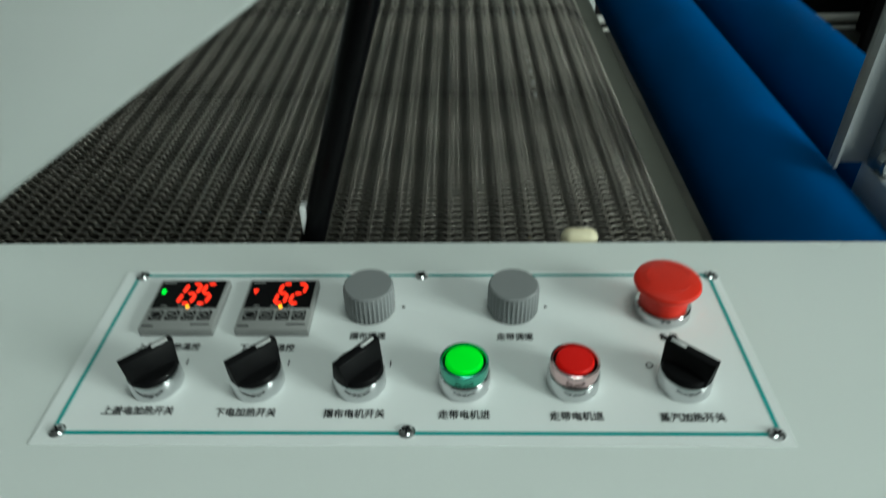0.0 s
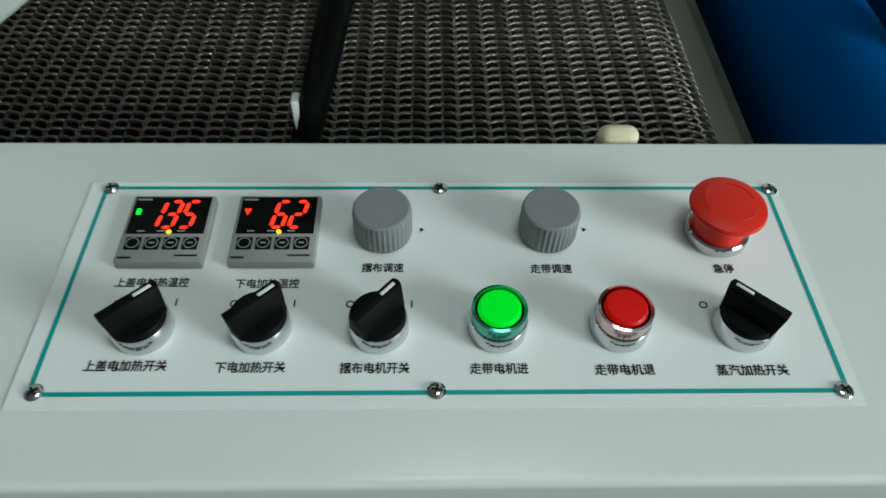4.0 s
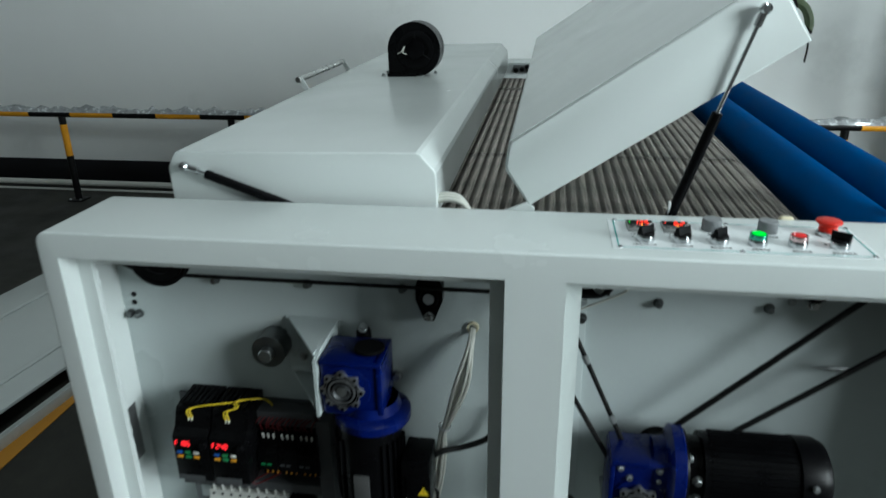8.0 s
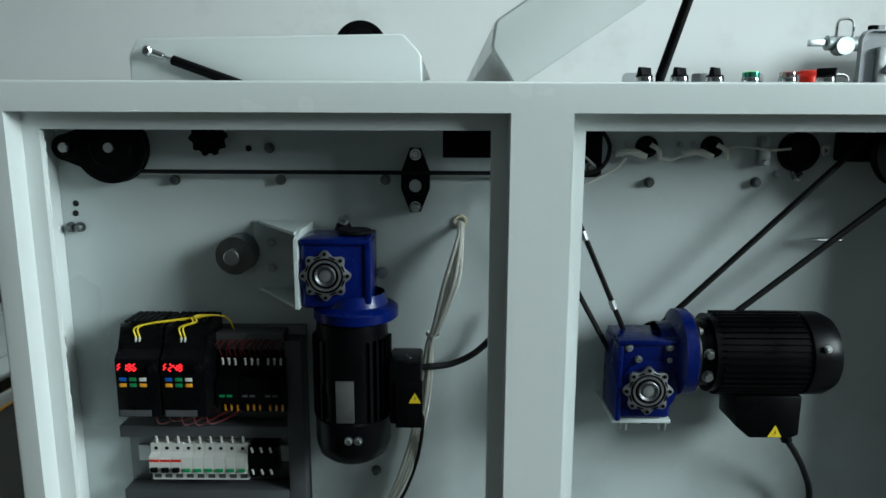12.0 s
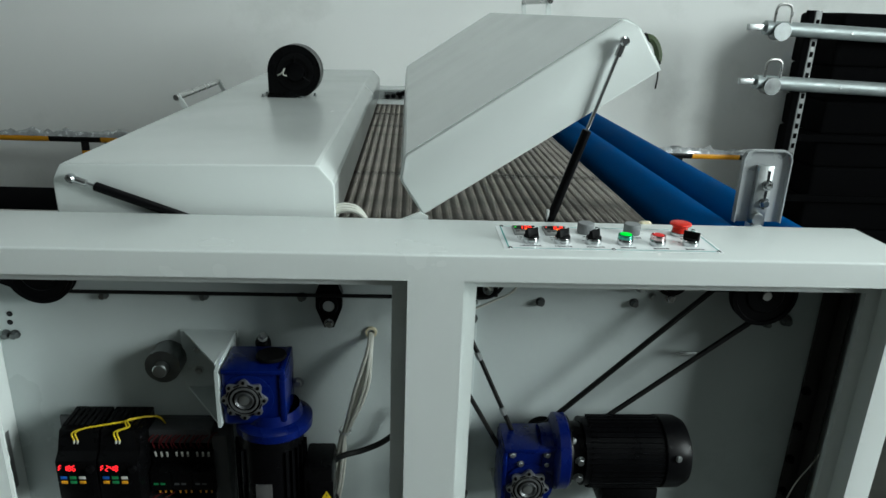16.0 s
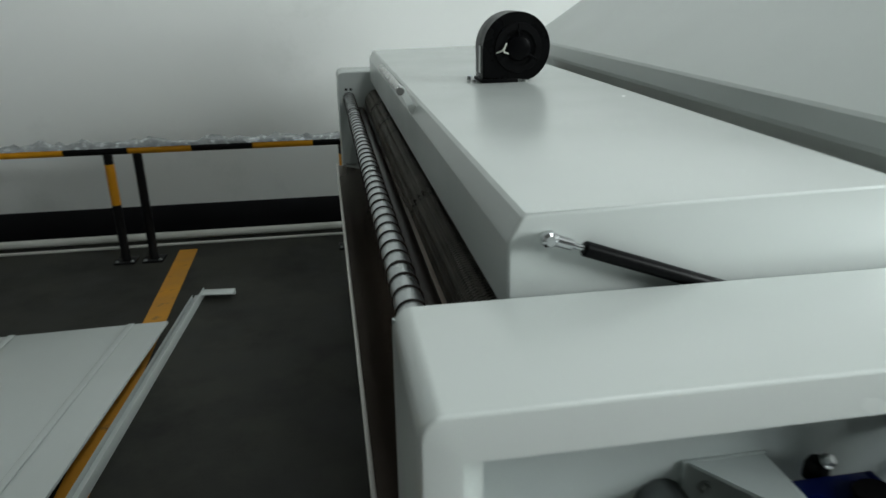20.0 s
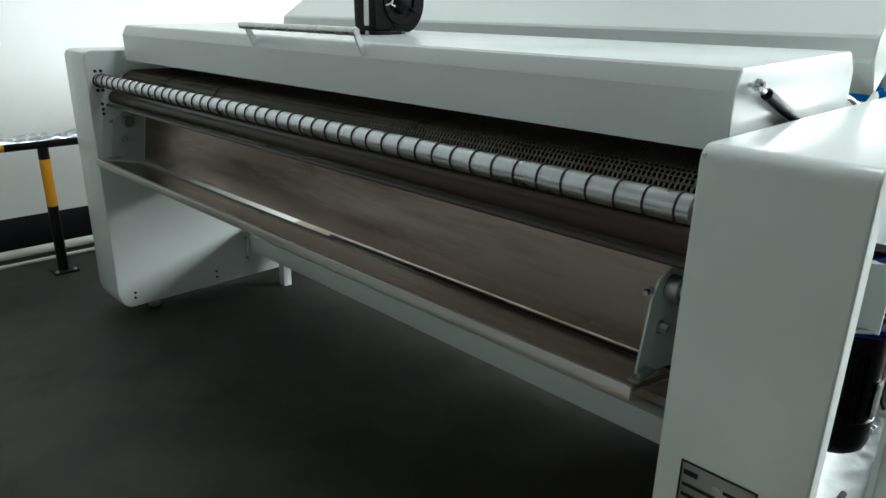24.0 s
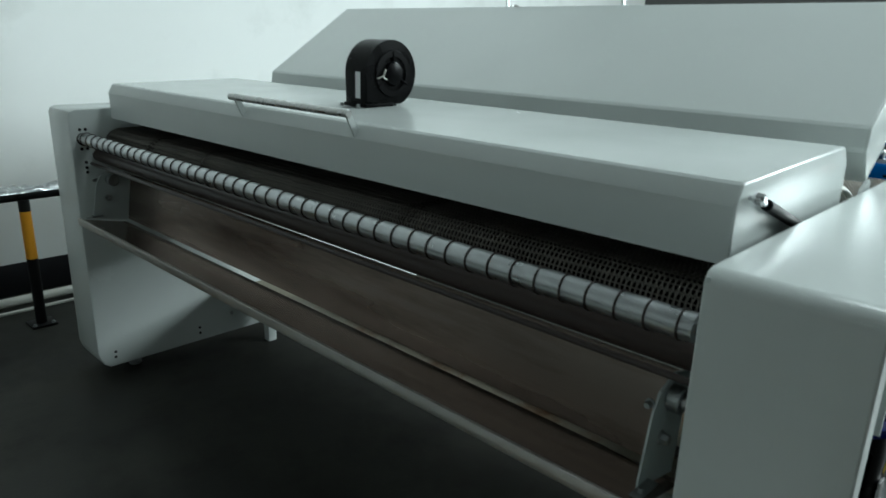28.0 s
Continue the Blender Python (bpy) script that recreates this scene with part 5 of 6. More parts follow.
def gear_motor_flat():
    t = thing("gear_motor", "blue worm gearbox with a black motor lying beside it", "gear motor", "gear motors", at=(1.103, 0.06, 0.545))
    bm = B()
    box(bm, (1.052, 0.066, 0.486), (1.150, 0.160, 0.632), 0.010, 3)
    g = part("gearbox", bm, BLUE_PAINT, t, "glossy blue gearbox casting")
    bm = B()
    box(bm, (1.048, 0.060, 0.484), (1.058, 0.164, 0.626), 0.003)
    part("casting_rib", bm, BLUE_PAINT, g)
    bm = B()
    box(bm, (1.050, 0.062, 0.626), (1.160, 0.160, 0.636), 0.003)
    part("casting_rib", bm, BLUE_PAINT, g)
    bm = B()
    lathe(bm, (1.106, 0.066, 0.547), (0, -1, 0), [(-0.01, 0.054), (0.003, 0.052), (0.004, 0.047), (0.004, 0.0)], 40)
    part("cover_seat", bm, BLUE_PAINT, g)
    hub_cover(t, 1.103, 0.545, 0.053)
    for x, z in ((1.068, 0.622), (1.086, 0.600), (1.140, 0.622), (1.140, 0.600)):
        bolt(g, (x, 0.066, z), (0, -1, 0), 0.0055, 0.006)
    bm = B()
    zc, yc = 0.598, 0.116
    lathe(bm, (1.150, yc, zc), (1, 0, 0), [(-0.02, 0.054), (0.004, 0.058), (0.010, 0.074), (0.014, 0.080), (0.034, 0.080), (0.036, 0.078), (0.036, 0.0)], 44)
    fl = part("input_flange", bm, BLUE_PAINT, t)
    bm = B()
    lathe(bm, (1.1862, yc, zc), (1, 0, 0), [(0, 0.0), (0, 0.076), (0.005, 0.074), (0.005, 0.0)], 40)
    part("flange_face", bm, BLACK_PAINT, fl)
    for a in (40, 140, 220, 320):
        bolt(fl, (1.150 + 0.0415, yc - 0.068 * math.sin(radians(a)), zc + 0.068 * math.cos(radians(a))), (1, 0, 0), 0.006, 0.006)
    bm = B()
    lathe(bm, (1.189, yc, zc), (1, 0, 0), [(0, 0.0), (0.0, 0.060), (0.028, 0.062), (0.030, 0.072), (0.040, 0.0715), (0.196, 0.0715), (0.199, 0.0765), (0.236, 0.076), (0.252, 0.068), (0.260, 0.052), (0.263, 0.03), (0.263, 0.0)], 48)
    m = part("motor_body", bm, BLACK_PAINT, t, "black enamelled motor body with domed fan cover")
    fins(m, (1.232, yc, zc), (1, 0, 0), 0.071, 0.150, list(range(-110, 115, 9)), 0.006, BLACK_PAINT)
    bolt(m, (1.408, yc - 0.073, zc + 0.030), (0, -1, 0.3), 0.005, 0.004)
    bolt(m, (1.208, yc - 0.058, zc + 0.014), (0, -1, 0), 0.008, 0.008)
    bolt(m, (1.208, yc - 0.058, zc - 0.026), (0, -1, 0), 0.008, 0.008)
    bm = B()
    ngon_y(bm, [(1.268, 0.528), (1.390, 0.528), (1.390, 0.452), (1.376, 0.446), (1.300, 0.446), (1.272, 0.470)], 0.075, 0.155)
    bmesh.ops.bevel(bm, geom=list(bm.edges), offset=0.004, segments=2, affect="EDGES", profile=0.5)
    j = part("junction_box", bm, BLACK_PLASTIC, t, "black plastic terminal box")
    warning_label(j, 1.345, 0.075, 0.449, 0.026)
    bm = B()
    cyl(bm, (1.372, 0.10, 0.456), (1.382, 0.10, 0.430), 0.010, 14)
    part("cable_gland", bm, BLACK_MATT, j)
    s = thing("motor_shelf", "white steel shelf plate under the gearbox", "bracket")
    bm = B()
    box(bm, (1.046, 0.070, 0.4765), (1.152, PY - 0.001, 0.4835), 0.001)
    part("shelf_plate", bm, PAINT_SHADED, s)
    for x in (1.070, 1.141):
        bolt(s, (x, 0.082, 0.4755), (0, 0, -1), 0.007, 0.016)
    bm = B()
    ngon_y(bm, [(1.10, 0.4755), (1.165, 0.4755), (1.165, 0.462), (1.150, 0.452), (1.115, 0.452), (1.10, 0.462)], 0.12, 0.16)
    part("clamp_block", bm, BLACK_MATT, s)


gear_motor_flat()


def pulley(name, x, z, y, r, label, w=0.022, parent=None):
    t = parent or thing(name, label, "pulley", at=(x, y, z))
    bm = B()
    lathe(bm, (x, y, z), (0, 1, 0), [(0, 0), (0, r * 0.55), (0.003, r * 0.6), (0.003, r * 0.86), (0, r * 0.88), (0, r), (0.003, r), (w / 2, r - 0.007), (w - 0.003, r), (w, r), (w, 0)], 44)
    part("sheave", bm, BLACK_PAINT, t)
    bm = B()
    cyl(bm, (x, y - 0.006, z), (x, PY, z), 0.009, 16)
    part("shaft", bm, STEEL, t)
    return t


def v_belt(label, centres, y, w=0.009):
    """A flat loop of belt round two pulleys (x, z, r)."""
    t = thing("drive_belt", label, "drive belt", "rubber drive belts")
    (x0, z0, r0), (x1, z1, r1) = centres
    d = Vector((x1 - x0, z1 - z0))
    a = math.atan2(d.y, d.x)
    g = math.acos((r0 - r1) / d.length)
    pts = []
    for j in range(17):
        b = a + g + (2 * math.pi - 2 * g) * j / 16
        pts.append((x0 + r0 * math.cos(b), y, z0 + r0 * math.sin(b)))
    for j in range(17):
        b = a - g + 2 * g * j / 16
        pts.append((x1 + r1 * math.cos(b), y, z1 + r1 * math.sin(b)))
    bm = B()
    tube(bm, pts, w / 2, 6, 0, closed=True)
    part("belt", bm, RUBBER, t)
    return t


def left_bay_fittings():
    p = pulley("belt_pulley", 0.122, 0.966, 0.168, 0.066, "large black belt pulley on the back plate")
    pulley("belt_pulley", 0.037, 0.966, 0.172, 0.024, "small black belt pulley", parent=p)
    bm = B()
    ngon_y(bm, [(0.024, 0.985), (0.122, 1.026), (0.122, 0.906), (0.026, 0.944)], 0.176, 0.188)
    part("guard_plate", bm, BLACK_MATT, p)
    v_belt("thin black drive belt across the top of the bay", ((0.122, 0.966, 0.044), (1.00, 0.965, 0.044)), 0.181, 0.008)
    s = thing("sprocket", "small black chain sprocket", "sprocket", at=(0.298, 0.18, 0.982))
    bm = B()
    n = 40
    prof = [(0.298 + (0.036 if j % 4 < 2 else 0.031) * math.cos(2 * math.pi * j / n), 0.986 + (0.036 if j % 4 < 2 else 0.031) * math.sin(2 * math.pi * j / n)) for j in range(n)]
    ngon_y(bm, prof, 0.186, 0.192)
    part("toothed_disc", bm, BLACK_PAINT, s)
    bm = B()
    cyl(bm, (0.298, 0.176, 0.986), (0.298, PY, 0.986), 0.014, 16)
    part("hub", bm, BLACK_PAINT, s)
    f = thing("flange_bearing", "black two-bolt flange bearing", "bearing", "flange bearings", at=(0.684, 0.18, 0.905))
    bm = B()
    ngon_y(bm, [(0.684 + u, 0.907 + v) for u, v in ((-0.010, 0.060), (0.010, 0.060), (0.027, 0.016), (0.027, -0.016), (0.010, -0.060), (-0.010, -0.060), (-0.027, -0.016), (-0.027, 0.016))], 0.186, PY)
    part("flange", bm, BLACK_PAINT, f)
    bm = B()
    lathe(bm, (0.684, 0.186, 0.897), (0, -1, 0), [(0, 0.020), (0.006, 0.018), (0.006, 0.0125), (0.002, 0.012), (0.002, 0.0)], 24)
    ins = part("insert", bm, BLACK_PAINT, f)
    bm = B()
    cyl(bm, (0.684, 0.181, 0.897), (0.684, 0.1835, 0.897), 0.0115, 20)
    part("shaft_end", bm, BRACKET_GREY, ins, "dull grey shaft end")
    for z in (0.955, 0.857):
        bolt(f, (0.684, 0.186, z), (0, -1, 0), 0.008, 0.009, m=CHROME)
    # thin near-black sheet on the back plate, upper right of the first bay
    c = thing("dark_patch", "dark flat patch on the back plate", "slot")
    bm = B()
    box(bm, (0.735, PY - 0.0012, 0.948), (0.838, PY - 0.0002, 1.020))
    part("dark_sheet", bm, HEATER, c)
    c = thing("dark_patch", "dark slot behind the post with a bolt and leads", "slot")
    bm = B()
    box(bm, (0.930, PY - 0.0012, 0.912), (1.036, PY - 0.0002, 1.020))
    part("dark_sheet", bm, HEATER, c)
    bolt(c, (1.0146, PY - 0.0012, 0.930), (0, -1, 0), 0.0085, 0.016, m=ZINC)
    col = thing("shaft_collar", "dull zinc shaft collar on the back plate", "shaft collar", at=(0.345, 0.18, 0.765))
    bm = B()
    n = 48
    prof = [(0.345 + (0.036 if j % 8 else 0.0350) * math.cos(2 * math.pi * j / n), 0.766 + (0.036 if j % 8 else 0.0350) * math.sin(2 * math.pi * j / n)) for j in range(n)]
    ngon_y(bm, prof, 0.158, PY)
    part("collar", bm, ZINC_DARKENED, col, "dull dark zinc sleeve", angle=50)
    bm = B()
    cyl(bm, (0.345, 0.138, 0.766), (0.345, 0.158, 0.766), 0.015, 20, bev=0.002)
    part("shaft_end", bm, ZINC, col)
    b = thing("plate_bolts", "zinc hexagon bolt heads on the white back plate", "bolts")
    for x, z in ((0.224, 0.904), (0.426, 0.905), (0.626, 0.906), (0.407, 0.965), (0.016, 0.812), (0.034, 0.812), (0.600, 0.307), (1.128, 0.903), (1.330, 0.904), (0.085, 0.925), (1.63, 0.86)):
        # darker zinc puts the mirrored dark surroundings into the bolt heads' colour
        bolt(b, (x, PY, z), (0, -1, 0), 0.0075, 0.014, m=ZINC_DARKENED)
    for x, z in ((0.029, 0.858), (0.027, 0.839), (0.367, 0.964), (0.034, 0.123), (0.034, 0.110), (0.387, 0.127), (0.387, 0.112)):
        bm = B()
        lathe(bm, (x, PY - 0.0006, z), (0, -1, 0), [(0, 0.006), (0.0005, 0.006), (0.0005, 0)], 14)
        part("drilled_hole", bm, INK, b)


left_bay_fittings()


def right_bay_fittings():
    p = pulley("belt_pulley", 1.560, 0.966, 0.110, 0.066, "large black pulley at the top of the bay")
    pulley("belt_pulley", 1.150, 0.600, 0.165, 0.036, "small black pulley behind the gearbox")
    v_belt("black rubber drive belt down to the gearbox", ((1.560, 0.966, 0.060), (1.160, 0.602, 0.034)), 0.150, 0.012)
    rise = v_belt("black rubber drive belt rising behind the post", ((0.9205, 0.893, 0.034), (1.087, 0.563, 0.018)), 0.135, 0.010)
    for x, z in ((0.994, 0.812), (1.053, 0.682)):
        bm = B()
        cyl(bm, (x + 0.004, 0.135, z - 0.009), (x - 0.004, 0.135, z + 0.009), 0.0068, 8, bev=0.001)
        part("belt_joiner", bm, ZINC, rise, "small steel belt joiner")
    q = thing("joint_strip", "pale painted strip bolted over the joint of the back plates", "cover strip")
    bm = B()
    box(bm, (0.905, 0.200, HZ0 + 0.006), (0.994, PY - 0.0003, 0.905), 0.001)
    part("strip", bm, PAINT_SHADED, q)
    bolt(q, (0.985, 0.200, 0.866), (0, -1, 0), 0.008, 0.013, m=ZINC_DARKENED)
    bolt(q, (0.985, 0.200, 0.420), (0, -1, 0), 0.008, 0.013, m=ZINC_DARKENED)
    d = thing("bearing_housing", "dark bearing housing in the upper corner of the bay", "bearing")
    bm = B()
    box(bm, (1.47, 0.17, 0.945), (1.656, PY, 1.045), 0.006)
    part("block", bm, BLACK_MATT, d)
    for x in (1.119, 1.242):
        k = thing("heater_terminal", "black round heater terminal with white sleeved leads", "terminal", "heater terminals", at=(x, 0.19, 0.967))
        bm = B()
        lathe(bm, (x, PY, 0.970), (0, -1, 0), [(0, 0.021), (0.010, 0.020), (0.014, 0.014), (0.022, 0.012), (0.023, 0.0)], 22)
        part("base", bm, BLACK_MATT, k)
        bm = B()
        tube(bm, [(x - 0.064, 0.182, 0.958), (x - 0.035, 0.178, 0.962), (x - 0.008, 0.180, 0.952)], 0.0065, 8)
        part("sleeve", bm, CABLE_WHITE, k)
        bm = B()
        tube(bm, [(x, 0.180, 0.975), (x + 0.014, 0.176, 0.965), (x + 0.018, 0.180, 0.948)], 0.0045, 8)
        part("sleeve", bm, CABLE_WHITE, k)
        bolt(k, (x - 0.035, PY, 0.975), (0, -1, 0), 0.005, 0.006)
        bolt(k, (x - 0.060, PY, 0.975), (0, -1, 0), 0.005, 0.006)
    w = thing("heater_wires", "thin pale heater wires along the back plate", "wires")
    for pts in (((0.95, 0.19, 0.875), (0.9966, 0.188, 0.898), (1.028, 0.186, 0.9145), (1.0588, 0.184, 0.932), (1.075, 0.182, 0.952)), ((1.13, 0.182, 0.952), (1.16, 0.182, 0.947), (1.182, 0.182, 0.958)), ((1.258, 0.182, 0.965), (1.29, 0.182, 0.972), (1.34, 0.182, 0.966), (1.38, 0.185, 0.968)), ((0.95, 0.19, 0.955), (0.985, 0.185, 0.960), (1.02, 0.19, 0.935))):
        bm = B()
        tube(bm, pts, 0.0025, 7)
        part("wire", bm, CABLE_WHITE, w)
    k = thing("limit_bracket", "small zinc bracket with two screws", "bracket")
    bm = B()
    box(bm, (1.326, 0.190, 0.936), (1.346, PY, 0.990), 0.002)
    part("plate", bm, ZINC, k)
    for z in (0.942, 0.982):
        bolt(k, (1.336, 0.190, z), (0, -1, 0), 0.006, 0.007)
    f = thing("flange_bearing", "black round flange bearing with grease nipple", "bearing", "flange bearings", at=(1.404, 0.18, 0.96))
    bm = B()
    lathe(bm, (1.404, PY, 0.962), (0, -1, 0), [(0, 0.038), (0.012, 0.037), (0.014, 0.028), (0.020, 0.026), (0.021, 0.014), (0.021, 0)], 30)
    part("flange", bm, BLACK_PAINT, f)
    bm = B()
    lathe(bm, (1.440, 0.184, 0.965), (0, -1, 0), [(0, 0.006), (0.004, 0.009), (0.008, 0.009), (0.008, 0.004), (0.0, 0.004)], 14)
    part("grease_nipple", bm, STEEL, f)
    bolt(f, (1.406, PY - 0.004, 0.918), (0, -1, 0), 0.009, 0.010, m=CHROME)
    bolt(f, (1.368, PY, 0.920), (0, -1, 0), 0.006, 0.008)
    r = thing("pointed_pin", "thin pointed steel pin lying against the back plate", "pin")
    bm = B()
    lathe(bm, (1.410, 0.180, 0.799), (1, 0.08, -0.035), [(0, 0.0), (0.020, 0.003), (0.040, 0.0048), (0.062, 0.0045), (0.086, 0.003), (0.088, 0.0)], 10)
    part("pin", bm, ZINC, r)
    a = thing("corner_angle", "dull brown steel angle with bolts in the corner of the bay", "angle bar")
    bm = B()
    box(bm, (1.742, 0.201, HZ0 + 0.01), (1.780, PY - 0.001, 1.02), 0.001)
    box(bm, (1.780, 0.165, HZ0 + 0.01), (1.785, PY - 0.001, 1.02), 0.001)
    part("angle", bm, DARK_ANGLE, a)
    for z in (0.70, 0.608, 0.518, 0.428, 0.338):
        bolt(a, (1.749, 0.201, z - 0.002), (0, -1, 0), 0.008, 0.012, m=BLACK_PAINT)
    bolt(a, (1.672, PY, 0.868), (0, -1, 0), 0.010, 0.016, m=ZINC_DARKENED)
    w = thing("thin_wire", "thin pale wire curving down the corner of the bay", "wire")
    bm = B()
    tube(bm, [(1.752, 0.110, 0.592), (1.738, 0.108, 0.565), (1.712, 0.108, 0.515), (1.700, 0.115, 0.44), (1.718, 0.165, 0.30), (1.715, 0.17, 0.10)], 0.0016, 6)
    part("wire", bm, CABLE_WHITE, w)


right_bay_fittings()


# ---------------------------------------------------------------- switchgear plate in the left bay
def switchgear():
    t = thing("switchgear_plate", "zinc mounting plate with grey wiring ducts", "mounting plate")
    bm = B()
    box(bm, (0.098, PY - 0.008, 0.168), (0.466, PY - 0.0005, 0.620), 0.001)
    part("plate", bm, GALV_PLATE, t)
    for x0, x1, z0, z1 in ((0.432, 0.464, 0.196, 0.600), (0.280, 0.431, 0.582, 0.616), (0.100, 0.431, 0.400, 0.424), (0.100, 0.431, 0.262, 0.288), (0.096, 0.466, 0.166, 0.194)):
        bm = B()
        box(bm, (x0, 0.158, z0), (x1, PY - 0.0085, z1), 0.0015)
        part("wiring_duct", bm, DUCT, t)
    for z in (0.350, 0.228):
        bm = B()
        box(bm, (0.118, PY - 0.016, z - 0.017), (0.431, PY - 0.0085, z + 0.017), 0.001)
        part("mounting_rail", bm, ZINC, t)
    y = PY - 0.0085

    for x0, num in ((0.138, "F186"), (0.222, "F248")):
        d = thing("frequency_drive", "black frequency drive with lit red display", "drive", "frequency drives", at=(x0, 0.085, 0.476))
        bm = B()
        pts = [(0.085, 0.476), (0.085, 0.588), (0.105, 0.600), (0.118, 0.640), (y, 0.646), (y, 0.470), (0.120, 0.468)]
        lo = [bm.verts.new((x0, a, b)) for a, b in pts]
        hi = [bm.verts.new((x0 + 0.080, a, b)) for a, b in pts]
        bm.faces.new(lo)
        bm.faces.new(hi[::-1])
        for j in range(len(pts)):
            bm.faces.new((lo[j], lo[(j + 1) % len(pts)], hi[(j + 1) % len(pts)], hi[j]))
        bmesh.ops.bevel(bm, geom=list(bm.edges), offset=0.002, segments=2, affect="EDGES", profile=0.5)
        b = part("case", bm, BLACK_PLASTIC, d)
        bm = B()
        box(bm, (x0 + 0.003, 0.0842, 0.562), (x0 + 0.060, 0.0852, 0.584))
        part("display_window", bm, BLACK_PLASTIC, d)
        for j, ch in enumerate(num):
            bm = B()
            seven_seg(bm, ch, (x0 + 0.006 + j * 0.0090, 0.0838, 0.5665), 0.0058, 0.0125, 0.0022, 0.1, (1, 0, 0), (0, 0, 1), (0, -1, 0))
            part("digit", bm, DRIVE_GLOW, d, "lit red figure %s" % ch)
        bm = B()
        lathe(bm, (x0 + 0.070, 0.085, 0.572), (0, -1, 0), [(0, 0.008), (0.008, 0.0075), (0.009, 0)], 20)
        part("dial", bm, BLACK_MATT, d)
        for r, row in enumerate(((CABLE_BLUE, CABLE_GREEN, BREAKER), (YELLOW, CABLE_GREEN, YELLOW))):
            for c, m in enumerate(row):
                bm = B()
                box(bm, (x0 + 0.007 + c * 0.0185, 0.0836, 0.546 - r * 0.011), (x0 + 0.020 + c * 0.0185, 0.0849, 0.553 - r * 0.011), 0.0008)
                part("key", bm, m, d)
        bm = B()
        box(bm, (x0 + 0.004, 0.0840, 0.478), (x0 + 0.062, 0.0849, 0.490))
        part("terminal_flap", bm, DUCT, d)
        for j in range(2):
            bm = B()
            cyl(bm, (x0 + 0.030 + j * 0.007, 0.112, 0.607), (x0 + 0.032 + j * 0.007, 0.110, 0.622), 0.0022, 8)
            part("ferrule", bm, BREAKER, d)
        for j in range(6):
            bm = B()
            box(bm, (x0 + 0.006 + j * 0.0115, 0.125, 0.6455), (x0 + 0.013 + j * 0.0115, y - 0.01, 0.649))
            part("vent_rib", bm, BLACK_MATT, d)
    w = thing("yellow_wires", "yellow control wires looping over the drives", "wires")
    for k in range(4):
        o = k * 0.004
        x = 0.168 + (0.084 if k > 1 else 0.0) + (k % 2) * 0.007
        bm = B()
        tube(bm, [(x + 0.002, 0.110, 0.622), (x, 0.111, 0.638 + o * 0.3), (x + 0.022, 0.118, 0.645 + o * 0.4), (0.262 + o, 0.132, 0.651 + o * 0.5), (0.300 + o, 0.150, 0.653), (0.324, 0.165, 0.642), (0.330, 0.185, 0.612)], 0.0017, 7)
        part("wire", bm, CABLE_YELLOW, w)
    w = thing("red_wires", "red control wires between drives and contactors", "wires")
    rng = random.Random(11)
    for k in range(14):
        x = 0.300 + k * 0.0095
        bm = B()
        tube(bm, [(x, 0.160, 0.568), (x + rng.uniform(-0.006, 0.006), 0.150, 0.590), (x + 0.012, 0.160, 0.603), (x + 0.02, 0.180, 0.596)], 0.0018, 6)
        part("wire", bm, CABLE_RED, w)
    for k in range(5):
        bm = B()
        x = 0.190 + k * 0.024
        tube(bm, [(x, 0.120, 0.470), (x + 0.006, 0.125, 0.452 - rng.random() * 0.01), (x + 0.03, 0.140, 0.448), (x + 0.06, 0.150, 0.462)], 0.0018, 6)
        part("wire", bm, CABLE_RED, w)

    for k in range(3):
        x0 = 0.306 + k * 0.0435
        c = thing("contactor", "black contactor block on the mounting rail", "contactor", "contactors", at=(x0, 0.14, 0.45))
        bm = B()
        pts = [(0.150, 0.460), (0.150, 0.478), (0.128, 0.484), (0.128, 0.530), (0.150, 0.536), (0.150, 0.566), (y, 0.570), (y, 0.450)]
        lo = [bm.verts.new((x0, a, b)) for a, b in pts]
        hi = [bm.verts.new((x0 + 0.042, a, b)) for a, b in pts]
        bm.faces.new(lo)
        bm.faces.new(hi[::-1])
        for j in range(len(pts)):
            bm.faces.new((lo[j], lo[(j + 1) % len(pts)], hi[(j + 1) % len(pts)], hi[j]))
        part("body", bm, BLACK_PLASTIC, c)
        for j in range(3):
            for z, m in ((0.556, BREAKER), (0.463, YELLOW)):
                bm = B()
                cyl(bm, (x0 + 0.009 + j * 0.012, 0.149, z), (x0 + 0.011 + j * 0.012, 0.142, z + 0.014), 0.0024, 8)
                part("ferrule", bm, m, c)
        for j in range(2):
            bm = B()
            box(bm, (x0 + 0.006 + j * 0.014, 0.1274, 0.498), (x0 + 0.016 + j * 0.014, 0.1279, 0.503))
            part("printed_bar", bm, CABLE_GREEN if k == 0 else DUCT, c)

    for k in range(9):
        x0 = 0.160 + k * 0.0214
        c = thing("circuit_breaker", "white miniature circuit breaker on the mounting rail", "circuit breaker", "circuit breakers", at=(x0, 0.15, 0.31))
        bm = B()
        pts = [(0.156, 0.312), (0.156, 0.328), (0.143, 0.332), (0.143, 0.366), (0.156, 0.370), (0.156, 0.388), (y, 0.390), (y, 0.310)]
        lo = [bm.verts.new((x0 + 0.0004, a, b)) for a, b in pts]
        hi = [bm.verts.new((x0 + 0.021, a, b)) for a, b in pts]
        bm.faces.new(lo)
        bm.faces.new(hi[::-1])
        for j in range(len(pts)):
            bm.faces.new((lo[j], lo[(j + 1) % len(pts)], hi[(j + 1) % len(pts)], hi[j]))
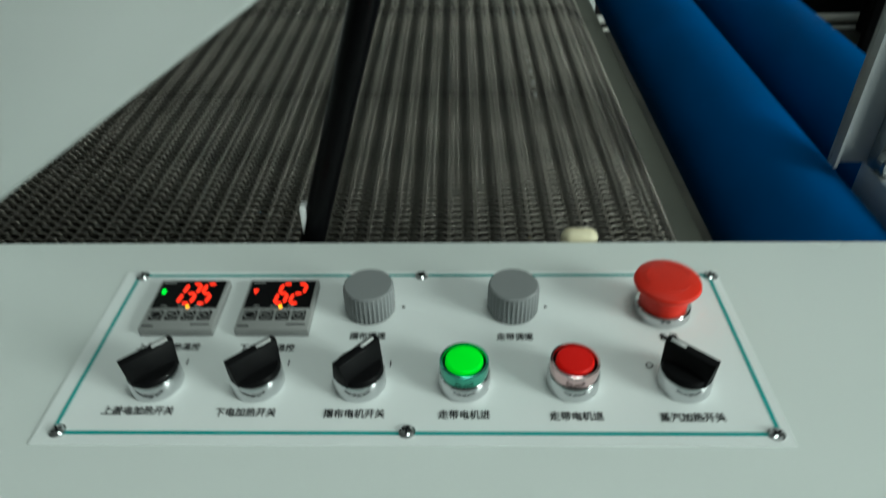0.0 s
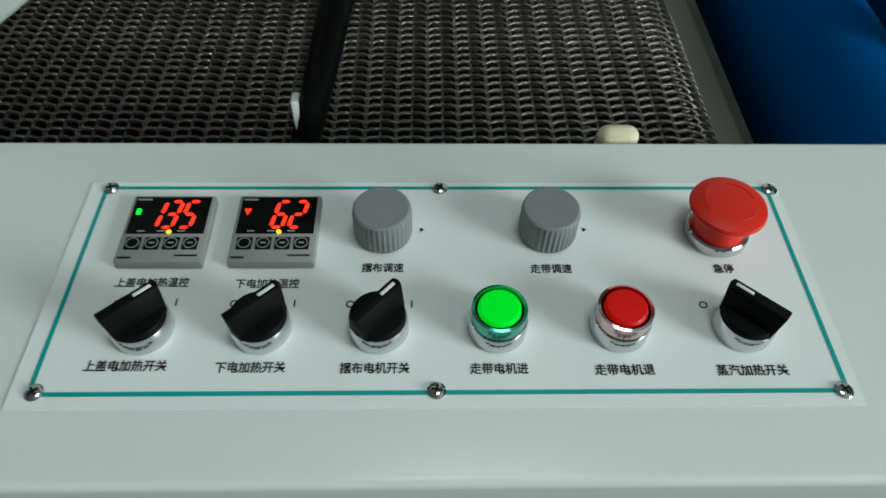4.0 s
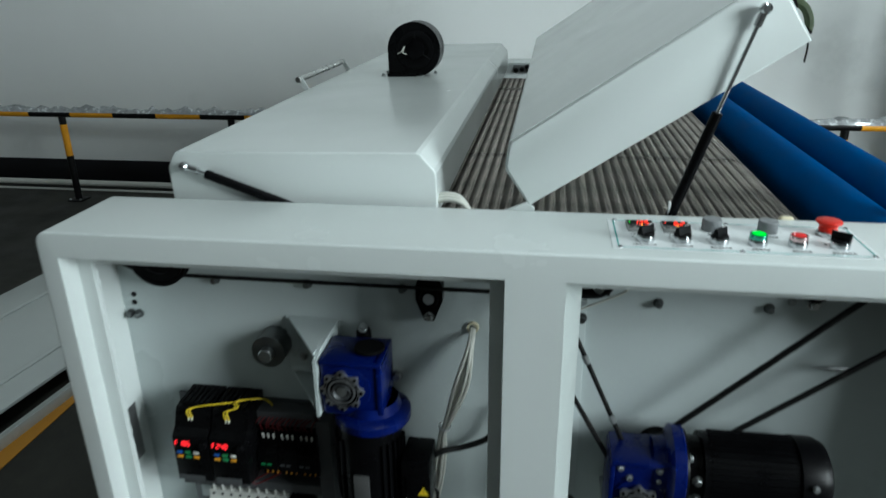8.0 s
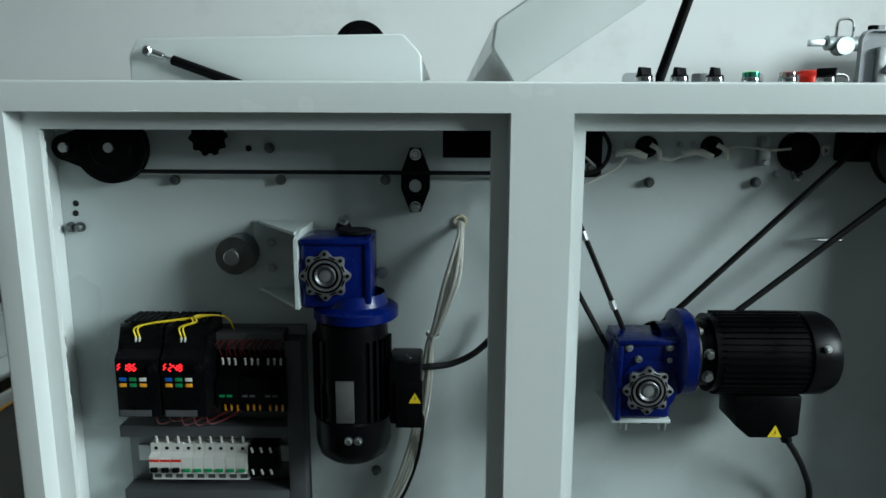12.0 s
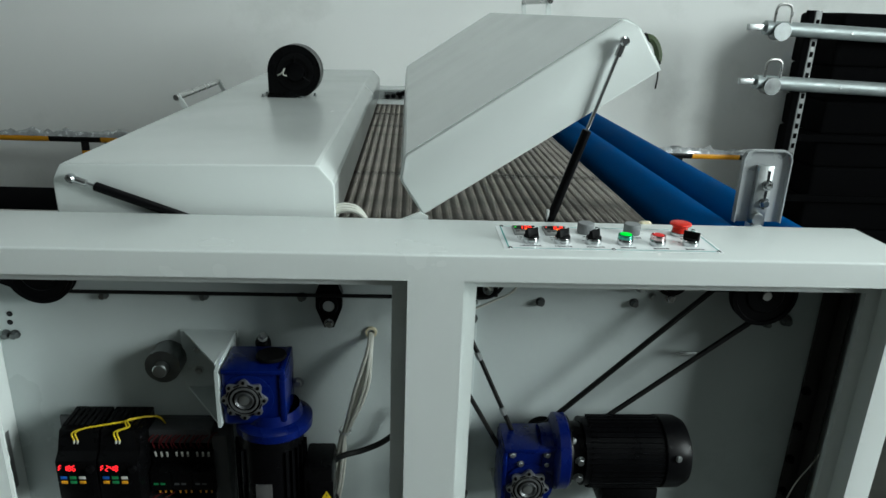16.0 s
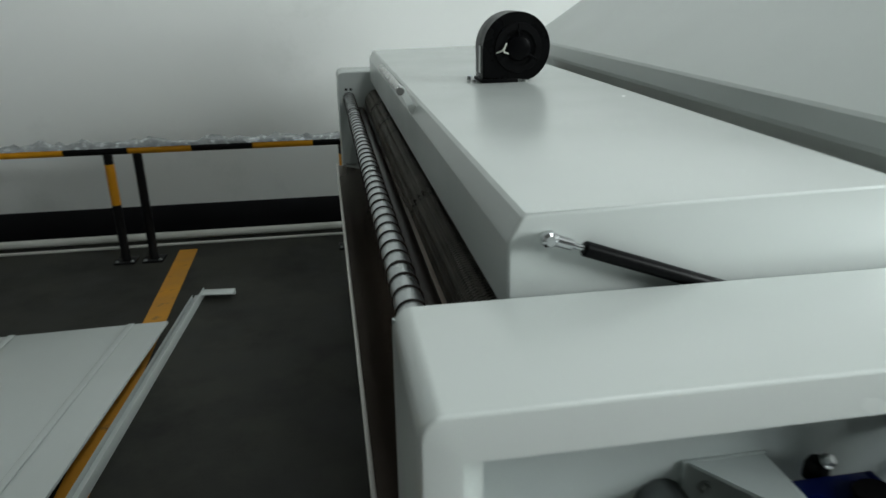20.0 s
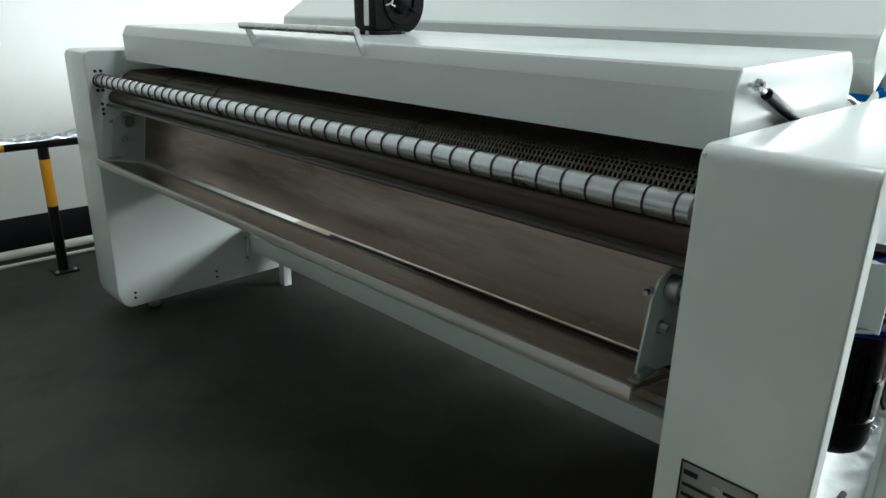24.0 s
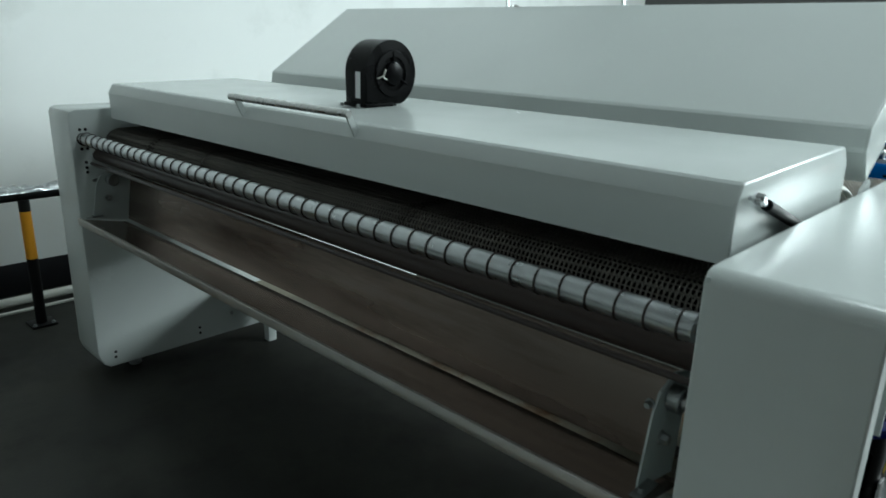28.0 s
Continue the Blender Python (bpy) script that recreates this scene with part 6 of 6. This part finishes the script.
        part("body", bm, BREAKER, c)
        bm = B()
        box(bm, (x0 + 0.004, 0.136 if k < 3 else 0.139, 0.336), (x0 + 0.0175, 0.1428, 0.345 if k < 3 else 0.343), 0.001)
        part("toggle", bm, BLACK_PLASTIC if k < 3 else CABLE_GREEN, c)
        if k < 3:
            bm = B()
            box(bm, (x0 + 0.001, 0.1424, 0.356), (x0 + 0.0205, 0.1429, 0.361))
            part("print_band", bm, RED_PLASTIC, c)
        bm = B()
        cyl(bm, (x0 + 0.0107, 0.1555, 0.379), (x0 + 0.0107, 0.1563, 0.379), 0.0035, 12)
        part("clamp_screw", bm, INK, c)
        bm = B()
        cyl(bm, (x0 + 0.0107, 0.162, 0.388), (x0 + 0.0117, 0.158, 0.404), 0.0026, 8)
        part("ferrule", bm, BREAKER, c)
        bm = B()
        box(bm, (x0 + 0.004, 0.1552, 0.316), (x0 + 0.0175, 0.1559, 0.324))
        part("terminal_slot", bm, DUCT, c)
    for k in range(3):
        x0 = 0.356 + k * 0.018
        c = thing("relay", "small black plug-in relay", "relay", "relays", at=(x0, 0.15, 0.31))
        bm = B()
        box(bm, (x0, 0.148, 0.322), (x0 + 0.016, y, 0.386), 0.001)
        part("body", bm, BLACK_PLASTIC, c)
        for z in (0.376, 0.330):
            bm = B()
            cyl(bm, (x0 + 0.008, 0.147, z), (x0 + 0.008, 0.140, z + 0.012), 0.0024, 8)
            part("ferrule", bm, BREAKER, c)
    for k in range(17):
        x0 = 0.192 + k * 0.0092
        c = thing("terminal_block", "grey rail terminal with a pale wire ferrule", "terminal", "rail terminals", at=(x0, 0.16, 0.2))
        bm = B()
        box(bm, (x0, 0.160, 0.203), (x0 + 0.0086, y, 0.246), 0.0008)
        part("body", bm, DUCT, c)
        bm = B()
        cyl(bm, (x0 + 0.0043, 0.163, 0.244), (x0 + 0.006, 0.156, 0.262), 0.0024, 8)
        part("ferrule", bm, BREAKER, c)
    w = thing("ribbon_wires", "bundle of coloured wires leaving the terminal strip", "wires")
    for k, m in enumerate((CABLE_YELLOW, CABLE_GREEN, CABLE_BLUE, CABLE_RED, CABLE_RED, CABLE_BLUE, CABLE_BLUE, CABLE_YELLOW)):
        x = 0.204 + k * 0.0062
        bm = B()
        tube(bm, [(x, 0.170, 0.200), (x - 0.002, 0.150, 0.185), (x - 0.010, 0.150, 0.150), (x - 0.022 + k * 0.001, 0.165, 0.100), (x - 0.030, 0.175, 0.052)], 0.0024, 7)
        part("wire", bm, m, w)


switchgear()


def cables():
    w = thing("white_cable_bundle", "bundle of white sheathed cables tied together", "cables")
    for k in range(4):
        o, q = (k - 1.5) * 0.006, (k % 2) * 0.006
        bm = B()
        tube(bm, [(0.770 + o * 0.3, PY, 0.825), (0.768 + o * 0.4, 0.172 + q, 0.800), (0.752 + o * 1.4, 0.150 + q, 0.720), (0.722 + o * 0.5, 0.150 + q, 0.625), (0.712 + o * 0.4, 0.160 + q, 0.600), (0.704 + o, 0.175 + q, 0.520), (0.690 + o, 0.185, 0.420), (0.655 + o, 0.185, 0.300), (0.600 + o, 0.180 - q, 0.205 + o), (0.540, 0.176 - q, 0.182 + o), (0.462, 0.172, 0.180 + o)], 0.0042, 8)
        part("cable", bm, CABLE_WHITE, w)
    bm = B()
    lathe(bm, (0.716, 0.158, 0.612), (0.25, 0, 1), [(0, 0.013), (0.006, 0.013)], 14)
    part("cable_tie", bm, WHITE_PRINT, w)
    bm = B()
    lathe(bm, (0.770, PY - 0.0005, 0.827), (0, -1, 0), [(0, 0.013), (0.006, 0.012), (0.006, 0.008)], 16)
    part("grommet", bm, CREAM, w)
    b = thing("black_motor_cable", "black rubber motor cable along the back plate", "cable", "black motor cables")
    bm = B()
    tube(bm, [(0.690, 0.125, 0.560), (0.715, 0.165, 0.548), (0.755, 0.185, 0.547), (0.800, 0.185, 0.570), (0.840, 0.175, 0.615), (0.862, 0.17, 0.66)], 0.0065, 10)
    part("cable", bm, RUBBER, b)
    b = thing("black_motor_cable", "thin black cable hanging beside the motor", "cable", "black motor cables")
    bm = B()
    tube(bm, [(0.690, 0.130, 0.476), (0.698, 0.165, 0.430), (0.682, 0.185, 0.330), (0.640, 0.188, 0.235), (0.560, 0.185, 0.165)], 0.0035, 8)
    part("cable", bm, RUBBER, b)
    b = thing("black_motor_cable", "heavy black cable lying in the bottom of the bay", "cable", "black motor cables")
    bm = B()
    tube(bm, [(0.500, 0.180, 0.168), (0.580, 0.165, 0.130), (0.680, 0.140, 0.085), (0.760, 0.12, 0.064), (0.840, 0.12, 0.062), (0.92, 0.12, 0.060)], 0.008, 10)
    part("cable", bm, RUBBER, b)
    b = thing("black_motor_cable", "black cable hanging from the terminal box", "cable", "black motor cables")
    bm = B()
    tube(bm, [(1.382, 0.100, 0.432), (1.410, 0.115, 0.395), (1.445, 0.145, 0.345), (1.472, 0.165, 0.285), (1.480, 0.180, 0.200), (1.470, 0.18, 0.100), (1.45, 0.16, 0.064)], 0.0060, 10)
    part("cable", bm, RUBBER, b)
    g = thing("earth_stud", "copper earth stud with black cable lugs", "earth stud")
    bm = B()
    cyl(bm, (0.30, 0.10, HZ0 + 0.004), (0.30, 0.10, HZ0 + 0.050), 0.006, 10)
    part("stud", bm, OLIVE, g)


cables()

# ---------------------------------------------------------------- small things on and behind the machine
def slotted_bracket(y, face, label, arm, top=1.207):
    """Upright tray-shaped plate with a slotted slide; face: -1 looks to the near side, 1 to the far side."""
    t = thing("slotted_bracket", label, "bracket", "roller adjusting brackets", at=(1.662, y, 1.0))
    bm = B()
    box(bm, (1.607, y - 0.002, 1.036), (1.72, y + 0.002, top))
    ve = [e for e in bm.edges if abs(e.verts[0].co.y - e.verts[1].co.y) > 0.003 and e.verts[0].co.z > 1.1]
    bmesh.ops.bevel(bm, geom=ve, offset=0.020, segments=6, affect="EDGES", profile=0.5)
    part("plate", bm, BRACKET_GREY, t)
    # folded rim, open at the foot
    line = [(1.607, 1.036), (1.607, top - 0.021), (1.613, top - 0.007), (1.627, top - 0.0005), (1.7, top - 0.0005), (1.714, top - 0.007), (1.72, top - 0.021), (1.72, 1.036)]
    bm = B()
    ya, yb = sorted((y + face * 0.0022, y + face * 0.013))
    sheet_y(bm, line, ya, yb, -0.003)
    part("rim", bm, BRACKET_GREY, t)
    bm = B()
    ya, yb = sorted((y + face * 0.0022, y + face * 0.018))
    box(bm, (1.642, ya, 1.030), (1.678, yb, 1.172), 0.002)
    s = part("slide_plate", bm, ZINC, t)
    bm = B()
    ya, yb = sorted((y + face * 0.0181, y + face * 0.0187))
    box(bm, (1.665, ya, 1.070), (1.671, yb, 1.160))
    part("slot", bm, INK, s)
    for z in (1.085, 1.127):
        bolt(t, (1.668, y + face * 0.0187, z), (0, face, 0), 0.009, 0.011, m=CHROME)
    bm = B()
    cyl(bm, (1.654, y + face * 0.018, 1.048), (1.654, y + face * 0.032, 1.048), 0.015, 18, bev=0.002)
    part("stop_knob", bm, ZINC, t)
    bm = B()
    box(bm, (1.641, arm[0], 0.985), (1.665, arm[1], 1.0355), 0.002)
    part("arm", bm, BRACKET_GREY, t)


slotted_bracket(0.400, -1, "pale metal adjusting bracket with a slot and two bolts", (HD - 0.004, 0.402))
slotted_bracket(2.390, 1, "pale metal adjusting bracket at the rollers' far end", (2.388, FY0 + 0.002), 1.252)

# hinge bracket and lead at the foot of the open hood
t = thing("hood_hinge", "white folded hinge bracket under the open hood", "hinge", "hood hinges")
bm = B()
ngon_y(bm, [(0.815, 1.055), (0.885, 1.055), (0.885, 1.078), (0.868, 1.088), (0.822, 1.068)], 0.232, 0.2395)
part("leaf", bm, PAINT, t)
t = thing("hood_hinge", "dark hinge block at the far end of the belt", "hinge", "hood hinges")
bm = B()
box(bm, (0.720, 2.542, 1.035), (0.835, 2.566, 1.072), 0.003)
part("leaf", bm, ZINC, t)
for x, z in ((0.735, 1.045), (0.765, 1.050), (0.790, 1.062), (0.800, 1.045), (0.822, 1.060)):
    bolt(t, (x, 2.542, z), (0, -1, 0), 0.009, 0.014, m=BLACK_PAINT)
bm = B()
tube(bm, [(0.80, 2.53, 1.062), (0.84, 2.50, 1.085), (0.87, 2.50, 1.115)], 0.011, 10)
part("hinge_arm", bm, BLACK_PAINT, t)
t = thing("heater_leads", "white heat-proof leads bent out from under the closed hood", "cables")
for k in range(3):
    bm = B()
    tube(bm, [(0.690, 0.260 + k * 0.006, 1.075 + k * 0.004), (0.712, 0.254 + k * 0.006, 1.082 + k * 0.004), (0.738, 0.248 + k * 0.005, 1.080 + k * 0.003), (0.758, 0.240, 1.066), (0.765, 0.234, 1.045)], 0.0052, 8)
    part("lead", bm, CABLE_WHITE, t)

# taped cable end on the open hood's raised edge
t = thing("taped_cable", "loose cable end wrapped in olive and black tape", "cable")
line = [at2(-0.001, 0.056), at2(-0.009, 0.054), at2(-0.016, 0.045), at2(-0.018, 0.032), at2(-0.015, 0.016), at2(-0.008, 0.004), at2(-0.001, 0.002)]
bm = B()
tube(bm, [(x, 0.262, z) for x, z in line], 0.0075, 10)
part("wrapping", bm, OLIVE, t)
for k in (0, 5):
    bm = B()
    (xa, za), (xb, zb) = line[k], line[k + 1]
    cyl(bm, (xa, 0.262, za), (xb, 0.262, zb), 0.0095, 12)
    part("tape_end", bm, BLACK_MATT, t)
bm = B()
x, z = line[5]
tube(bm, [(x, 0.262, z), (x + 0.004, 0.262, z - 0.03), (x + 0.002, 0.260, z - 0.055)], 0.0016, 6)
part("loose_wire", bm, BLACK_MATT, t)

# wall bracket on the far wall and a black cable tray end
t = thing("wall_hook", "small grey metal hook plate on the guard rail", "hook")
bm = B()
box(bm, (2.10, 3.325, 0.633), (2.16, 3.335, 0.75), 0.004)
part("plate", bm, ZINC, t)
bm = B()
tube(bm, [(2.13, 3.325, 0.74), (2.145, 3.30, 0.775), (2.17, 3.30, 0.79)], 0.006, 8)
part("hook", bm, ZINC, t)
